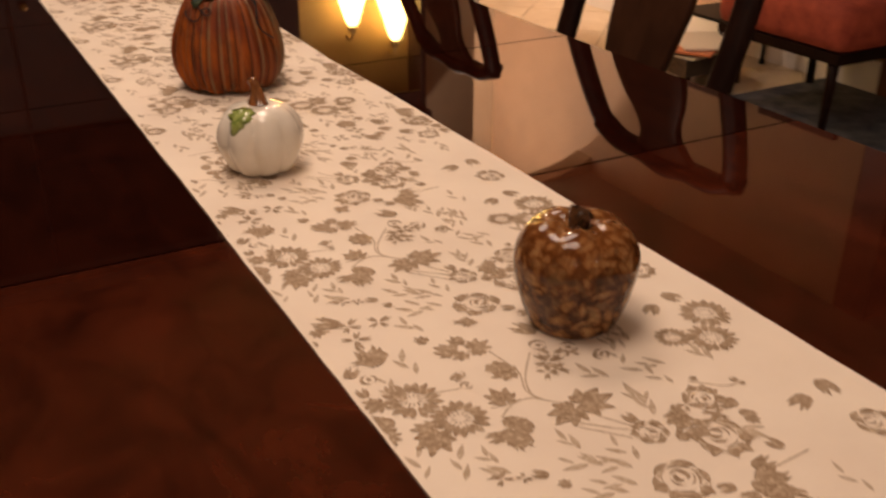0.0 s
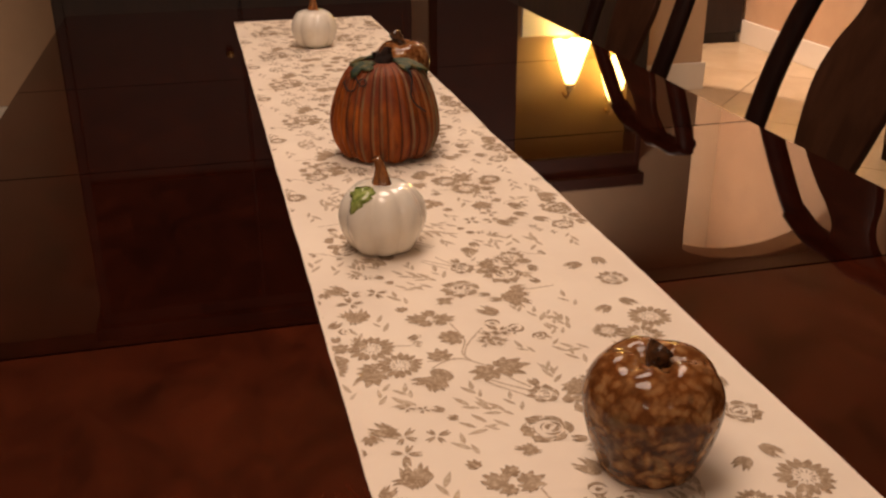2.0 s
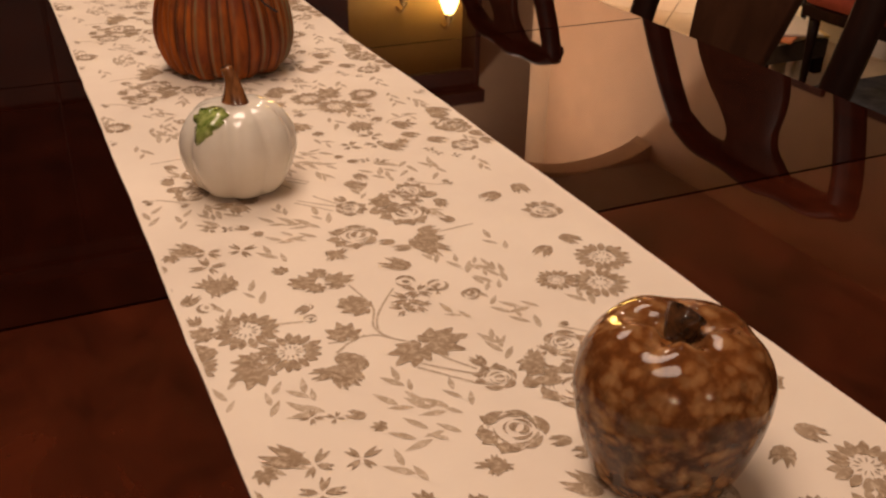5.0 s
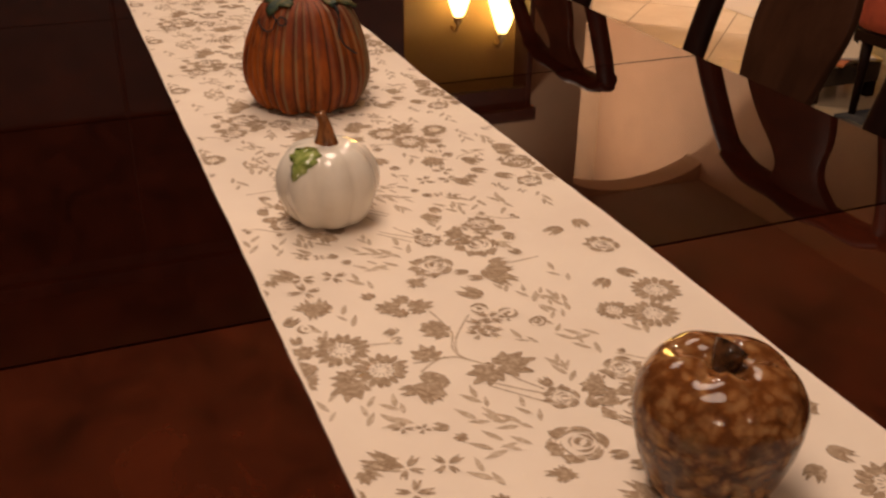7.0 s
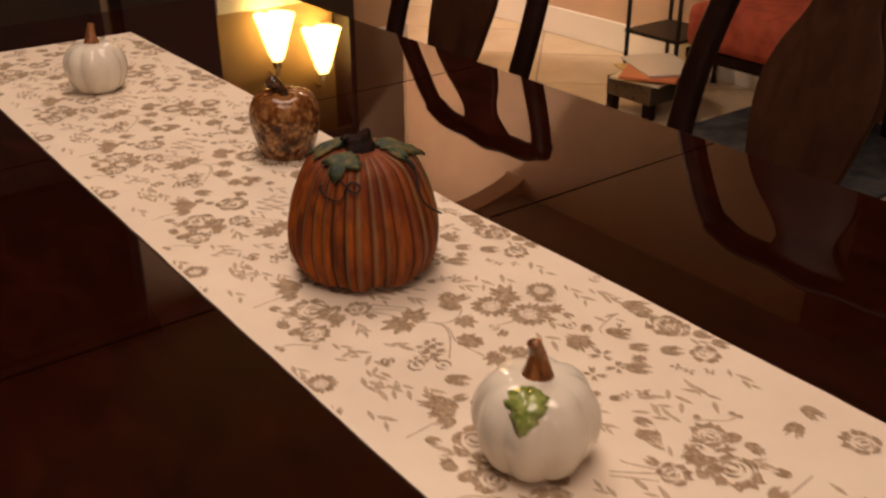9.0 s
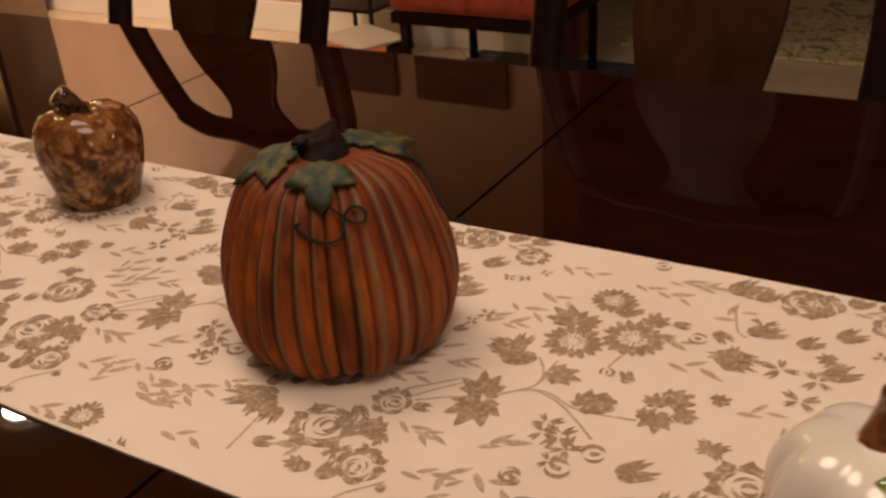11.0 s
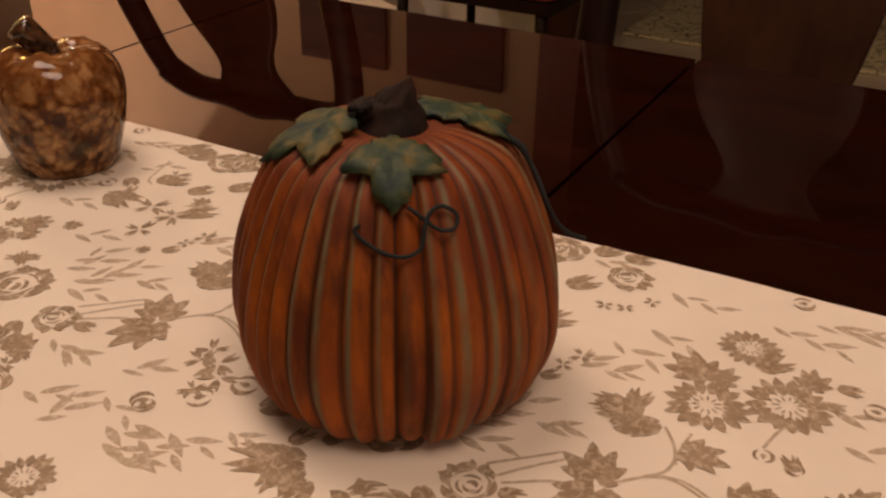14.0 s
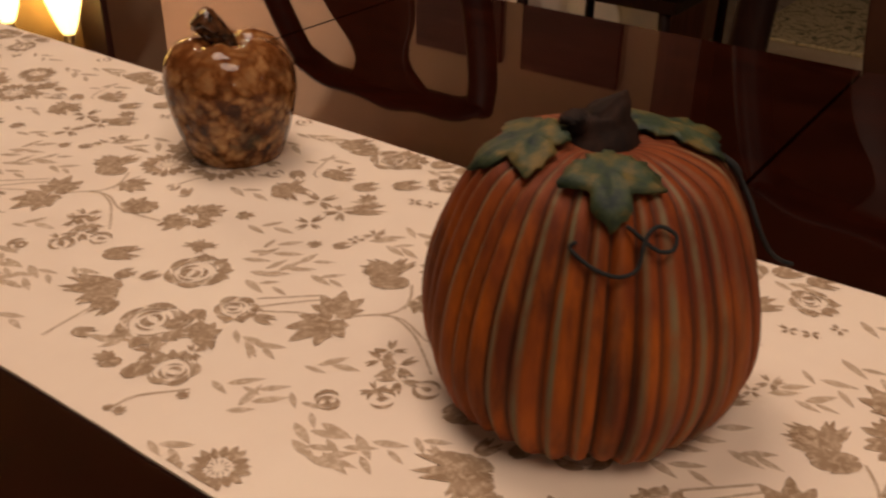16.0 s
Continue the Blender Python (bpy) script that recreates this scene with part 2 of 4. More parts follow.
bump(GOURD, noise_of(GOURD, _gv, 160.0, 5, 0.6), 0.3, 0.0012)

METAL_LEAF = material("verdigris_leaf_paint", (0.06, 0.09, 0.06), 0.6)
bsdf(METAL_LEAF).inputs["Specular IOR Level"].default_value = 0.3
_c = ramp(METAL_LEAF, noise_of(METAL_LEAF, coords(METAL_LEAF), 75.0, 5, 0.65), [(0.34, (0.010, 0.022, 0.021)), (0.48, (0.032, 0.050, 0.022)), (0.66, (0.145, 0.100, 0.026))])
link(METAL_LEAF, _c, bsdf(METAL_LEAF).inputs["Base Color"])
bump(METAL_LEAF, noise_of(METAL_LEAF, coords(METAL_LEAF), 190.0, 4, 0.6), 0.5, 0.0015)
BARK = material("dark_brown_stem_paint", (0.035, 0.014, 0.008), 0.8)
bsdf(BARK).inputs["Specular IOR Level"].default_value = 0.2
_c = ramp(BARK, noise_of(BARK, coords(BARK, (1, 1, 0.3)), 120.0, 5, 0.65), [(0.35, (0.004, 0.0025, 0.002)), (0.7, (0.026, 0.011, 0.006))])
link(BARK, _c, bsdf(BARK).inputs["Base Color"])
bump(BARK, noise_of(BARK, coords(BARK, (1, 1, 0.3)), 150.0, 4, 0.6), 0.6, 0.002)
WIRE = material("dark_wire", (0.006, 0.008, 0.008), 0.9)


# ---- building ----
def part(name, bm, mat, parent=None, label="", smooth=True):
    me = bpy.data.meshes.new(name)
    bm.to_mesh(me)
    bm.free()
    for p in me.polygons:
        p.use_smooth = smooth
    me.materials.append(mat)
    ob = new(name, me)
    if parent:
        ob.parent = parent
    if label:
        tagged(ob, label)
    return ob


def thing(name, place, label, category, group="", turn=0.0):
    ob = new(name)
    ob.empty_display_size = 0.05
    ob.matrix_world = pose(*place, 0, 0, turn)
    return tagged(ob, label, category, group)


def box(bm, lo, hi, bevel=0.0, m=None):
    r = bmesh.ops.create_cube(bm, size=1.0)
    lo, hi = Vector(lo), Vector(hi)
    for v in r["verts"]:
        v.co = Vector([(a + b) / 2 + c * (b - a) for a, b, c in zip(lo, hi, v.co)])
    if bevel:
        es = list({e for v in r["verts"] for e in v.link_edges})
        got = bmesh.ops.bevel(bm, geom=es, offset=bevel, segments=2, affect="EDGES", profile=0.6)
        vs = got["verts"]
    else:
        vs = r["verts"]
    if m is not None:
        bmesh.ops.transform(bm, matrix=m, verts=vs)
    return bm


def slab(name, lo, hi, mat, parent=None, bevel=0.0, label="", kind="", cat=""):
    ob = part(name, box(bmesh.new(), lo, hi, bevel), mat, parent, smooth=False)
    if kind or label:
        tagged(ob, label, cat, kind=kind)
    return ob


def tube(bm, points, radii, sides=10, flat=1.0):
    """A swept tube through points, capped; flat squeezes its section."""
    pts = [Vector(p) for p in points]
    rings, side = [], None
    for i, p in enumerate(pts):
        d = (pts[min(i + 1, len(pts) - 1)] - pts[max(i - 1, 0)]).normalized()
        if side is None:
            side = d.cross(Vector((0.31, 0.2, 0.93)))
            if side.length < 0.1:
                side = d.cross(Vector((1, 0, 0)))
        side = (side - d * side.dot(d)).normalized()
        up = d.cross(side)
        r = radii[i] if hasattr(radii, "__len__") else radii
        rings.append([bm.verts.new(p + side * r * math.cos(a) + up * r * flat * math.sin(a)) for a in (2 * math.pi * k / sides for k in range(sides))])
    for a, b in zip(rings, rings[1:]):
        for k in range(sides):
            bm.faces.new((a[k], a[(k + 1) % sides], b[(k + 1) % sides], b[k]))
    bm.faces.new(rings[0][::-1]), bm.faces.new(rings[-1])
    return bm


def spline(points, n=8):
    """Catmull-Rom through points."""
    p = [Vector(q) for q in points]
    p = [p[0] * 2 - p[1]] + p + [p[-1] * 2 - p[-2]]
    out = []
    for i in range(1, len(p) - 2):
        for k in range(n):
            t = k / n
            a, b, c, d = p[i - 1], p[i], p[i + 1], p[i + 2]
            out.append(0.5 * (2 * b + (c - a) * t + (2 * a - 5 * b + 4 * c - d) * t * t + (3 * b - a - 3 * c + d) * t ** 3))
    return out + [p[-2]]


def lathe(bm, profile, sides, shape=None):
    """Turned body: profile rows of (radius, height); shape(angle, u, r, z) may move each point."""
    rings = []
    for i, (r, z) in enumerate(profile):
        u = i / (len(profile) - 1)
        ring = []
        for k in range(sides):
            a = 2 * math.pi * k / sides
            rr, zz = shape(a, u, r, z) if shape else (r, z)
            ring.append(bm.verts.new((rr * math.cos(a), rr * math.sin(a), zz)))
        rings.append(ring)
    for a, b in zip(rings, rings[1:]):
        for k in range(sides):
            bm.faces.new((a[k], a[(k + 1) % sides], b[(k + 1) % sides], b[k]))
    bm.faces.new(rings[0][::-1]), bm.faces.new(rings[-1])
    return bm


def smooth_profile(points, n=6):
    return [(max(p.x, 0.0008), p.y) for p in spline([(a, b, 0) for a, b in points], n)]


# ---- room ----
def structure(name, lo, hi, mat, label, bevel=0.0):
    return slab(name, lo, hi, mat, None, bevel, label, "structure", name.split("_")[0])


structure("floor", (X_WEST - 0.5, Y_SOUTH - 0.5, -0.1), (6.4, 6.0, -0.004), GROUT, "grey-brown grout bed under cream floor tiles")
structure("wall_north", (X_WEST, Y_NORTH, 0), (2.08, Y_NORTH + 0.14, CEIL), WALL, "tan painted plaster wall behind the cabinet")
structure("wall_east", (X_EAST, 1.74, 0), (X_EAST + 0.14, 4.6, CEIL), WALL_EAST, "rosy tan painted plaster wall with two pictures")
structure("wall_east_far", (X_EAST, Y_SOUTH, 0), (X_EAST + 0.14, -0.6, CEIL), WALL, "tan painted plaster wall past the doorway")
structure("wall_dark_room", (5.86, Y_SOUTH, 0), (6.0, 4.6, CEIL), WALL_BROWN, "wall of the next room, its gloom put into the dark brown")
structure("wall_dark_room_side", (X_EAST + 0.14, Y_SOUTH - 0.14, 0), (5.86, Y_SOUTH, CEIL), WALL_BROWN, "side wall of the next room, its gloom put into the dark brown")
structure("wall_hall", (0.6, 4.6, 0), (6.0, 4.74, HALL_CEIL), WALL_LIGHT, "cream painted wall at the end of the hall")
structure("wall_west", (X_WEST - 0.14, Y_SOUTH, 0), (X_WEST, Y_NORTH + 0.14, CEIL), WALL, "tan painted plaster wall")
structure("wall_south", (X_WEST, Y_SOUTH - 0.14, 0), (X_EAST, Y_SOUTH, CEIL), WALL, "tan painted plaster wall")
structure("ceiling", (X_WEST - 0.2, Y_SOUTH - 0.2, CEIL), (6.2, Y_NORTH + 0.14, CEIL + 0.1), CEILING, "plain tan plaster ceiling")
structure("ceiling_hall", (0.46, Y_NORTH + 0.14, HALL_CEIL), (6.2, 4.74, HALL_CEIL + 0.1), CEILING, "plain tan plaster ceiling of the taller hall")
structure("wall_over_arch", (0.46, Y_NORTH, CEIL + 0.1), (6.0, Y_NORTH + 0.14, HALL_CEIL), WALL_LIGHT, "cream painted wall above the arched opening")
structure("wall_hall_end", (0.46, Y_NORTH + 0.1405, 0), (0.6, 4.74, HALL_CEIL), WALL_LIGHT, "cream painted end wall of the hall")
structure("wall_hall_east", (X_EAST, Y_NORTH + 0.1405, CEIL), (X_EAST + 0.14, 4.6, HALL_CEIL), WALL_EAST, "rosy tan painted upper wall of the hall")
structure("door_frame", (X_EAST - 0.012, 1.58, 0), (X_EAST + 0.15, 1.739, CEIL), CASING, "reddish brown wooden casing of the wide doorway", 0.006)


def arch_header():
    """The wall over the opening, with a shallow curved underside."""
    bm, rows = bmesh.new(), []
    for k in range(25):
        u = k / 24
        x = 2.08 + (X_EAST - 2.08) * u
        low = 2.345 + 0.09 * math.sin(math.pi * u) ** 0.7
        rows.append([bm.verts.new((x, y, z)) for y, z in ((Y_NORTH, low), (Y_NORTH + 0.14, low), (Y_NORTH + 0.14, CEIL), (Y_NORTH, CEIL))])
    for a, b in zip(rows, rows[1:]):
        for k in range(4):
            bm.faces.new((a[k], a[(k + 1) % 4], b[(k + 1) % 4], b[k]))
    bm.faces.new(rows[0]), bm.faces.new(rows[-1])
    bmesh.ops.recalc_face_normals(bm, faces=bm.faces[:])
    return tagged(part("arch", bm, WALL, smooth=False), "tan plaster header of a shallow arched opening", "arch", kind="structure")


arch_header()


def baseboard(lo, hi):
    ob = slab("baseboard", lo, hi, TRIM, None, 0.004, "white painted baseboard along the wall", "structure", "baseboard")
    return ob


baseboard((X_EAST - 0.016, 1.741, 0), (X_EAST - 0.001, 4.598, 0.13))
baseboard((X_WEST, Y_NORTH - 0.016, 0), (2.096, Y_NORTH - 0.001, 0.13))
baseboard((2.081, Y_NORTH - 0.001, 0), (2.096, Y_NORTH + 0.155, 0.13))


# ---- dining table ----
def dining_table():
    t = thing("dining_table", (0, 0.575, 0), "glossy dark mahogany dining table with visible leaf joints", "table")
    hw = 0.524
    cuts = [-1.2, -0.457, 0.004, 0.4585, 1.2]
    for a, b in zip(cuts, cuts[1:]):
        bm = box(bmesh.new(), (-hw, a + 0.0016, TABLE_Z - 0.03), (hw, b - 0.0016, TABLE_Z))
        part("tabletop_leaf", bm, END_WOOD if a < -1 else TABLE_WOOD, t, "redder mahogany end leaf" if a < -1 else "", smooth=False)
    part("seam_shadow_board", box(bmesh.new(), (-hw + 0.03, -1.17, TABLE_Z - 0.045), (hw - 0.03, 1.17, TABLE_Z - 0.0305)), FRAME_WOOD, t, smooth=False)
    for x in (-hw + 0.09, hw - 0.09):
        part("apron", box(bmesh.new(), (x - 0.012, -1.1, TABLE_Z - 0.13), (x + 0.012, 1.1, TABLE_Z - 0.0455), 0.003), TABLE_WOOD, t, smooth=False)
    prof = smooth_profile([(0.03, 0), (0.034, 0.06), (0.026, 0.12), (0.038, 0.3), (0.045, 0.5), (0.03, 0.58), (0.045, 0.62), (0.045, TABLE_Z - 0.046)], 5)
    for x in (-hw + 0.1, hw - 0.1):
        for y in (-1.08, 1.08):
            leg = part("leg", lathe(bmesh.new(), prof, 20), TABLE_WOOD, t)
            leg.location = (x, y, 0)
    return t


dining_table()

# ---- table runner ----
RUN_HALF, RUN_Y0, RUN_Y1, REPEAT = 0.1525, -0.45, 1.577, 0.2285
runner = thing("table_runner", (0, 0, CLOTH_Z), "cream cotton table runner printed with taupe flowers", "table runner")


def runner_cloth():
    bm = bmesh.new()
    ny, nx = 150, 14
    rows = []
    for j in range(ny + 1):
        y = RUN_Y0 + (RUN_Y1 - RUN_Y0) * j / ny
        wob = 0.0012 * noise.noise((0.3, y * 9, 1.7)) + 0.0007 * noise.noise((2.3, y * 31, 0.2))
        wob2 = 0.0012 * noise.noise((5.3, y * 8, 4.7)) + 0.0007 * noise.noise((7.3, y * 29, 9.2))
        wob2 -= 0.0036 * math.exp(-((y - 0.6) / 0.13) ** 2)
        rows.append([bm.verts.new((-RUN_HALF + wob + (2 * RUN_HALF + wob2 - wob) * i / nx, y, 0.0)) for i in range(nx + 1)])
    for a, b in zip(rows, rows[1:]):
        for i in range(nx):
            bm.faces.new((a[i], a[i + 1], b[i + 1], b[i]))
    lower = bmesh.ops.extrude_face_region(bm, geom=bm.faces[:])
    for v in lower["geom"]:
        if isinstance(v, bmesh.types.BMVert):
            v.co.z -= 0.0016
    bmesh.ops.recalc_face_normals(bm, faces=bm.faces[:])
    return part("cloth", bm, CLOTH, runner, smooth=False)


runner_cloth()


# the print: motifs of one repeat of the fabric, drawn as flat ink shapes on the cloth
MUMS = [(0.037, 0.205, 0.0171), (0.054, 0.174, 0.0180), (0.090, 0.199, 0.0136), (-0.141, 0.193, 0.0120)]
ROSES = [(-0.091, 0.066, 0.0170), (-0.044, 0.086, 0.0158), (-0.057, 0.043, 0.0108), (-0.109, 0.030, 0.0122), (0.135, 0.084, 0.0122), (0.123, 0.042, 0.0114), (0.132, 0.092, 0.0149), (0.134, 0.120, 0.0092)]
BUDS = [(0.069, 0.140, 0.0061), (0.016, 0.176, 0.0045), (0.014, 0.163, 0.0041), (0.144, 0.185, 0.0061), (-0.083, 0.188, 0.0061), (-0.085, 0.186, 0.0054), (-0.052, 0.157, 0.0071), (-0.069, 0.169, 0.0073)]
FLORETS = [(0.059, 0.118, 0.0104), (0.057, 0.091, 0.0095), (0.054, 0.071, 0.0082), (0.032, 0.076, 0.0082), (-0.047, 0.187, 0.0073), (-0.054, 0.171, 0.0082), (-0.066, 0.175, 0.0054), (-0.039, 0.188, 0.0073), (0.091, 0.044, 0.0041), (0.094, 0.034, 0.0040), (0.106, 0.024, 0.0041), (0.098, 0.110, 0.0073), (0.044, 0.037, 0.0051), (0.033, 0.042, 0.0041), (-0.046, 0.178, 0.0092), (-0.024, 0.106, 0.0071), (-0.105, 0.048, 0.0067), (-0.095, 0.032, 0.0054)]
MAPLE_A = [(0.056, 0.209, 0.029, 59), (0.054, 0.207, 0.020, -18), (0.071, 0.168, 0.020, 0), (0.003, 0.206, 0.024, -88), (-0.034, 0.228, 0.030, 27), (-0.033, 0.227, 0.034, 175), (-0.021, 0.178, 0.025, -29), (-0.003, 0.142, 0.015, 16), (0.002, 0.137, 0.020, -41), (-0.004, 0.132, 0.016, -90), (-0.007, 0.140, 0.022, -167), (0.014, 0.117, 0.013, -61), (0.014, 0.228, 0.024, 81), (0.077, 0.065, 0.014, 90), (-0.085, 0.035, 0.021, 53), (-0.011, 0.161, 0.019, 99), (0.005, 0.140, 0.020, -60), (-0.016, 0.145, 0.015, -20), (-0.010, 0.126, 0.012, -14), (-0.029, 0.108, 0.015, -20), (-0.120, 0.058, 0.012, 104), (-0.144, 0.025, 0.007, -8)]
MAPLE_B = [(-0.121, 0.012, 0.007, -16), (-0.143, 0.028, 0.006, 99), (0.012, 0.058, 0.010, -17)]
LEAF_A = [(0.075, 0.192, 0.020, -37), (0.079, 0.158, 0.012, -90), (0.063, 0.160, 0.009, -103), (0.081, 0.133, 0.015, -132), (0.019, 0.003, 0.020, 99), (0.019, 0.004, 0.016, -4), (0.015, 0.218, 0.019, 129), (0.099, 0.068, 0.020, -41), (0.139, 0.068, 0.019, -39), (0.143, 0.052, 0.018, -71), (0.128, 0.137, 0.026, -43), (0.125, 0.118, 0.018, -29), (0.058, 0.128, 0.028, -98), (-0.082, 0.112, 0.025, 116), (-0.082, 0.111, 0.021, -163), (-0.068, 0.058, 0.014, -141), (-0.075, 0.042, 0.014, 159), (-0.089, 0.059, 0.014, -21), (-0.056, 0.031, 0.012, -81), (-0.117, 0.092, 0.013, -67), (-0.084, 0.035, 0.010, -127), (-0.079, 0.104, 0.026, 113)]
LEAF_B = [(-0.083, 0.101, 0.021, 131), (-0.087, 0.097, 0.017, -177), (-0.074, 0.116, 0.013, -13), (-0.067, 0.104, 0.012, -14), (-0.086, 0.046, 0.013, -4), (-0.089, 0.038, 0.011, -41), (-0.092, 0.051, 0.010, -37), (-0.126, 0.044, 0.016, -15), (-0.119, 0.052, 0.012, 125), (-0.103, 0.045, 0.009, 108), (0.003, 0.007, 0.019, -55), (0.016, 0.019, 0.015, -79), (0.046, 0.121, 0.016, -50), (0.083, 0.087, 0.018, -43), (0.059, 0.068, 0.022, -47), (0.085, 0.115, 0.017, -40), (0.013, 0.162, 0.011, 34), (0.019, 0.047, 0.011, -38), (-0.062, 0.142, 0.022, -51), (0.087, 0.109, 0.017, -57)]
SPRIG_A = [(0.038, 0.152, 0.026, -83), (0.115, 0.197, 0.039, -100), (0.126, 0.179, 0.040, -81), (0.092, 0.141, 0.028, -46), (0.121, 0.021, 0.031, -99), (0.064, 0.032, 0.028, -108), (0.083, 0.020, 0.029, -104), (-0.069, 0.033, 0.022, -106), (-0.132, 0.147, 0.028, -82), (-0.103, 0.192, 0.044, -89), (-0.088, 0.207, 0.034, -107), (-0.023, 0.079, 0.025, -32), (-0.030, 0.066, 0.042, -35), (0.062, 0.177, 0.033, -93), (0.079, 0.061, 0.017, 159), (-0.105, 0.012, 0.030, -70), (-0.117, 0.218, 0.017, -21), (-0.112, 0.185, 0.023, -83), (-0.093, 0.166, 0.024, -90), (-0.073, 0.214, 0.018, -49), (-0.116, 0.173, 0.017, -66), (-0.015, 0.081, 0.024, -24)]
SPRIG_B = [(-0.074, 0.021, 0.015, -82), (-0.035, 0.063, 0.024, -78), (-0.025, 0.058, 0.019, -36), (-0.011, 0.038, 0.016, -76), (-0.080, 0.144, 0.012, -90), (-0.147, 0.002, 0.016, -79), (0.008, 0.106, 0.023, -65), (0.038, 0.026, 0.013, -72), (0.035, 0.036, 0.011, -22), (-0.105, 0.062, 0.010, 135), (0.132, 0.068, 0.020, -79), (0.130, 0.171, 0.020, -84)]
STEMS = [[(-0.044, 0.042), (-0.034, 0.031), (-0.022, 0.018)], [(-0.033, 0.227), (-0.020, 0.214), (-0.012, 0.207), (0.003, 0.206), (0.015, 0.205)], [(-0.020, 0.214), (-0.016, 0.204), (-0.021, 0.189), (-0.031, 0.175), (-0.042, 0.162)], [(-0.017, 0.211), (-0.015, 0.198), (-0.022, 0.180), (-0.021, 0.165), (-0.018, 0.147)], [(-0.007, 0.205), (0.004, 0.209), (0.014, 0.216)], [(-0.049, 0.036), (-0.038, 0.027), (-0.025, 0.015)], [(-0.051, 0.032), (-0.041, 0.017), (-0.039, 0.011)], [(-0.101, 0.102), (-0.113, 0.101), (-0.128, 0.100)], [(-0.114, 0.012), (-0.131, 0.027), (-0.141, 0.029)], [(0.021, 0.177), (0.031, 0.175), (0.041, 0.172)], [(0.114, 0.130), (0.087, 0.122), (0.081, 0.115)]]
MUMS += [(-0.165, 0.207, 0.0171), (-0.185, 0.178, 0.018)]
LEAF_B += [(-0.16, 0.15, 0.018, 40), (-0.175, 0.14, 0.018, 120), (-0.19, 0.05, 0.02, 80), (-0.17, 0.06, 0.02, 20)]
ROSES += [(-0.185, 0.10, 0.013)]


class Printer:
    """Collects flat polygons in the cloth's plane, cut off at its hem."""

    def __init__(self, height):
        self.bm, self.z, self.rng = bmesh.new(), height, random.Random(11)
        self.m, self.count, self.second = Matrix.Identity(3), 0, self

    def poly(self, pts, lift=0.0):
        lim = RUN_HALF - 0.0022
        out = []
        for x, y in pts:
            v = self.m @ Vector((x, y, 1))
            out.append((max(-lim, min(lim, v.x)), max(RUN_Y0 + 0.002, min(RUN_Y1 - 0.002, v.y))))
        xs = [p[0] for p in out]
        ys = [p[1] for p in out]
        if max(xs) - min(xs) < 4e-4 or max(ys) - min(ys) < 4e-4:
            return
        self.count += 1
        h = self.z + (self.count * 211 % 499) * 3e-7
        area = sum(a[0] * b[1] - a[1] * b[0] for a, b in zip(out, out[1:] + out[:1]))
        self.bm.faces.new([self.bm.verts.new((x, y, h)) for x, y in (out if area > 0 else out[::-1])])

    def petal(self, x, y, length, angle, width, blunt=0.6, teeth=False, lift=0.0):
        """A petal or leaf blade from its foot at x, y."""
        c, s = math.cos(angle), math.sin(angle)
        left, right, n = [], [], 7
        for k in range(1, n):
            u = k / n
            w = width * math.sin(math.pi * u ** blunt) * 0.5 * self.rng.uniform(0.9, 1.1)
            if teeth and k % 2:
                w *= 0.78
            left.append((u * length, w)), right.append((u * length, -w))
        pts = [(0, 0)] + left + [(length, 0)] + right[::-1]
        self.poly([(x + c * a - s * b, y + s * a + c * b) for a, b in pts], lift)

    def arc(self, x, y, r, a0, a1, w):
        n = 7
        up, dn = [], []
        for k in range(n + 1):
            a = a0 + (a1 - a0) * k / n
            h = w * math.sin(math.pi * k / n) * 0.5
            up.append((x + (r + h) * math.cos(a), y + (r + h) * math.sin(a)))
            dn.append((x + (r - h) * math.cos(a), y + (r - h) * math.sin(a)))
        self.poly(up + dn[::-1][1:-1])

    def leaf(self, x, y, length, deg):
        a = radians(deg)
        for s in (-1, 1):
            self.petal(x - s * math.sin(a) * length * 0.04, y + s * math.cos(a) * length * 0.04, length, a + s * 0.15, length * 0.28, 0.7, True)
            self.petal(x - s * math.sin(a) * length * 0.10, y + s * math.cos(a) * length * 0.10, length * 0.86, a + s * 0.27, length * 0.29, 0.7, True)

    def maple(self, x, y, length, deg):
        a = radians(deg)
        length *= 0.88
        for da, f, w in ((0, 0.95, 0.36), (0.58, 0.84, 0.34), (-0.58, 0.84, 0.34), (1.2, 0.64, 0.3), (-1.2, 0.64, 0.3), (1.95, 0.42, 0.26), (-1.95, 0.42, 0.26)):
            self.petal(x + math.cos(a) * length * 0.16, y + math.sin(a) * length * 0.16, length * f * 0.86, a + da + self.rng.uniform(-0.08, 0.08), length * w, 0.95, True)

    def mum(self, x, y, r):
        turn = self.rng.random() * 6
        n = 17
        for k in range(n):
            a = turn + 2 * math.pi * k / n + self.rng.uniform(-0.06, 0.06)
            f = self.rng.uniform(0.36, 0.5)
            self.petal(x + math.cos(a) * r * f, y + math.sin(a) * r * f, r * self.rng.uniform(1.02, 1.18) - r * f, a, r * 0.29, 1.15, False, k * 4e-6)
        for k in range(13):
            a = turn + 0.2 + 2 * math.pi * k / 13
            f = self.rng.uniform(0.42, 0.5)
            self.petal(x + math.cos(a) * r * f, y + math.sin(a) * r * f, r * 0.42, a, r * 0.26, 0.8)
        for k in range(11):
            a = turn + 0.3 + 2 * math.pi * k / 11
            self.petal(x + math.cos(a) * r * 0.17, y + math.sin(a) * r * 0.17, r * 0.24, a, r * 0.055, 1.0)

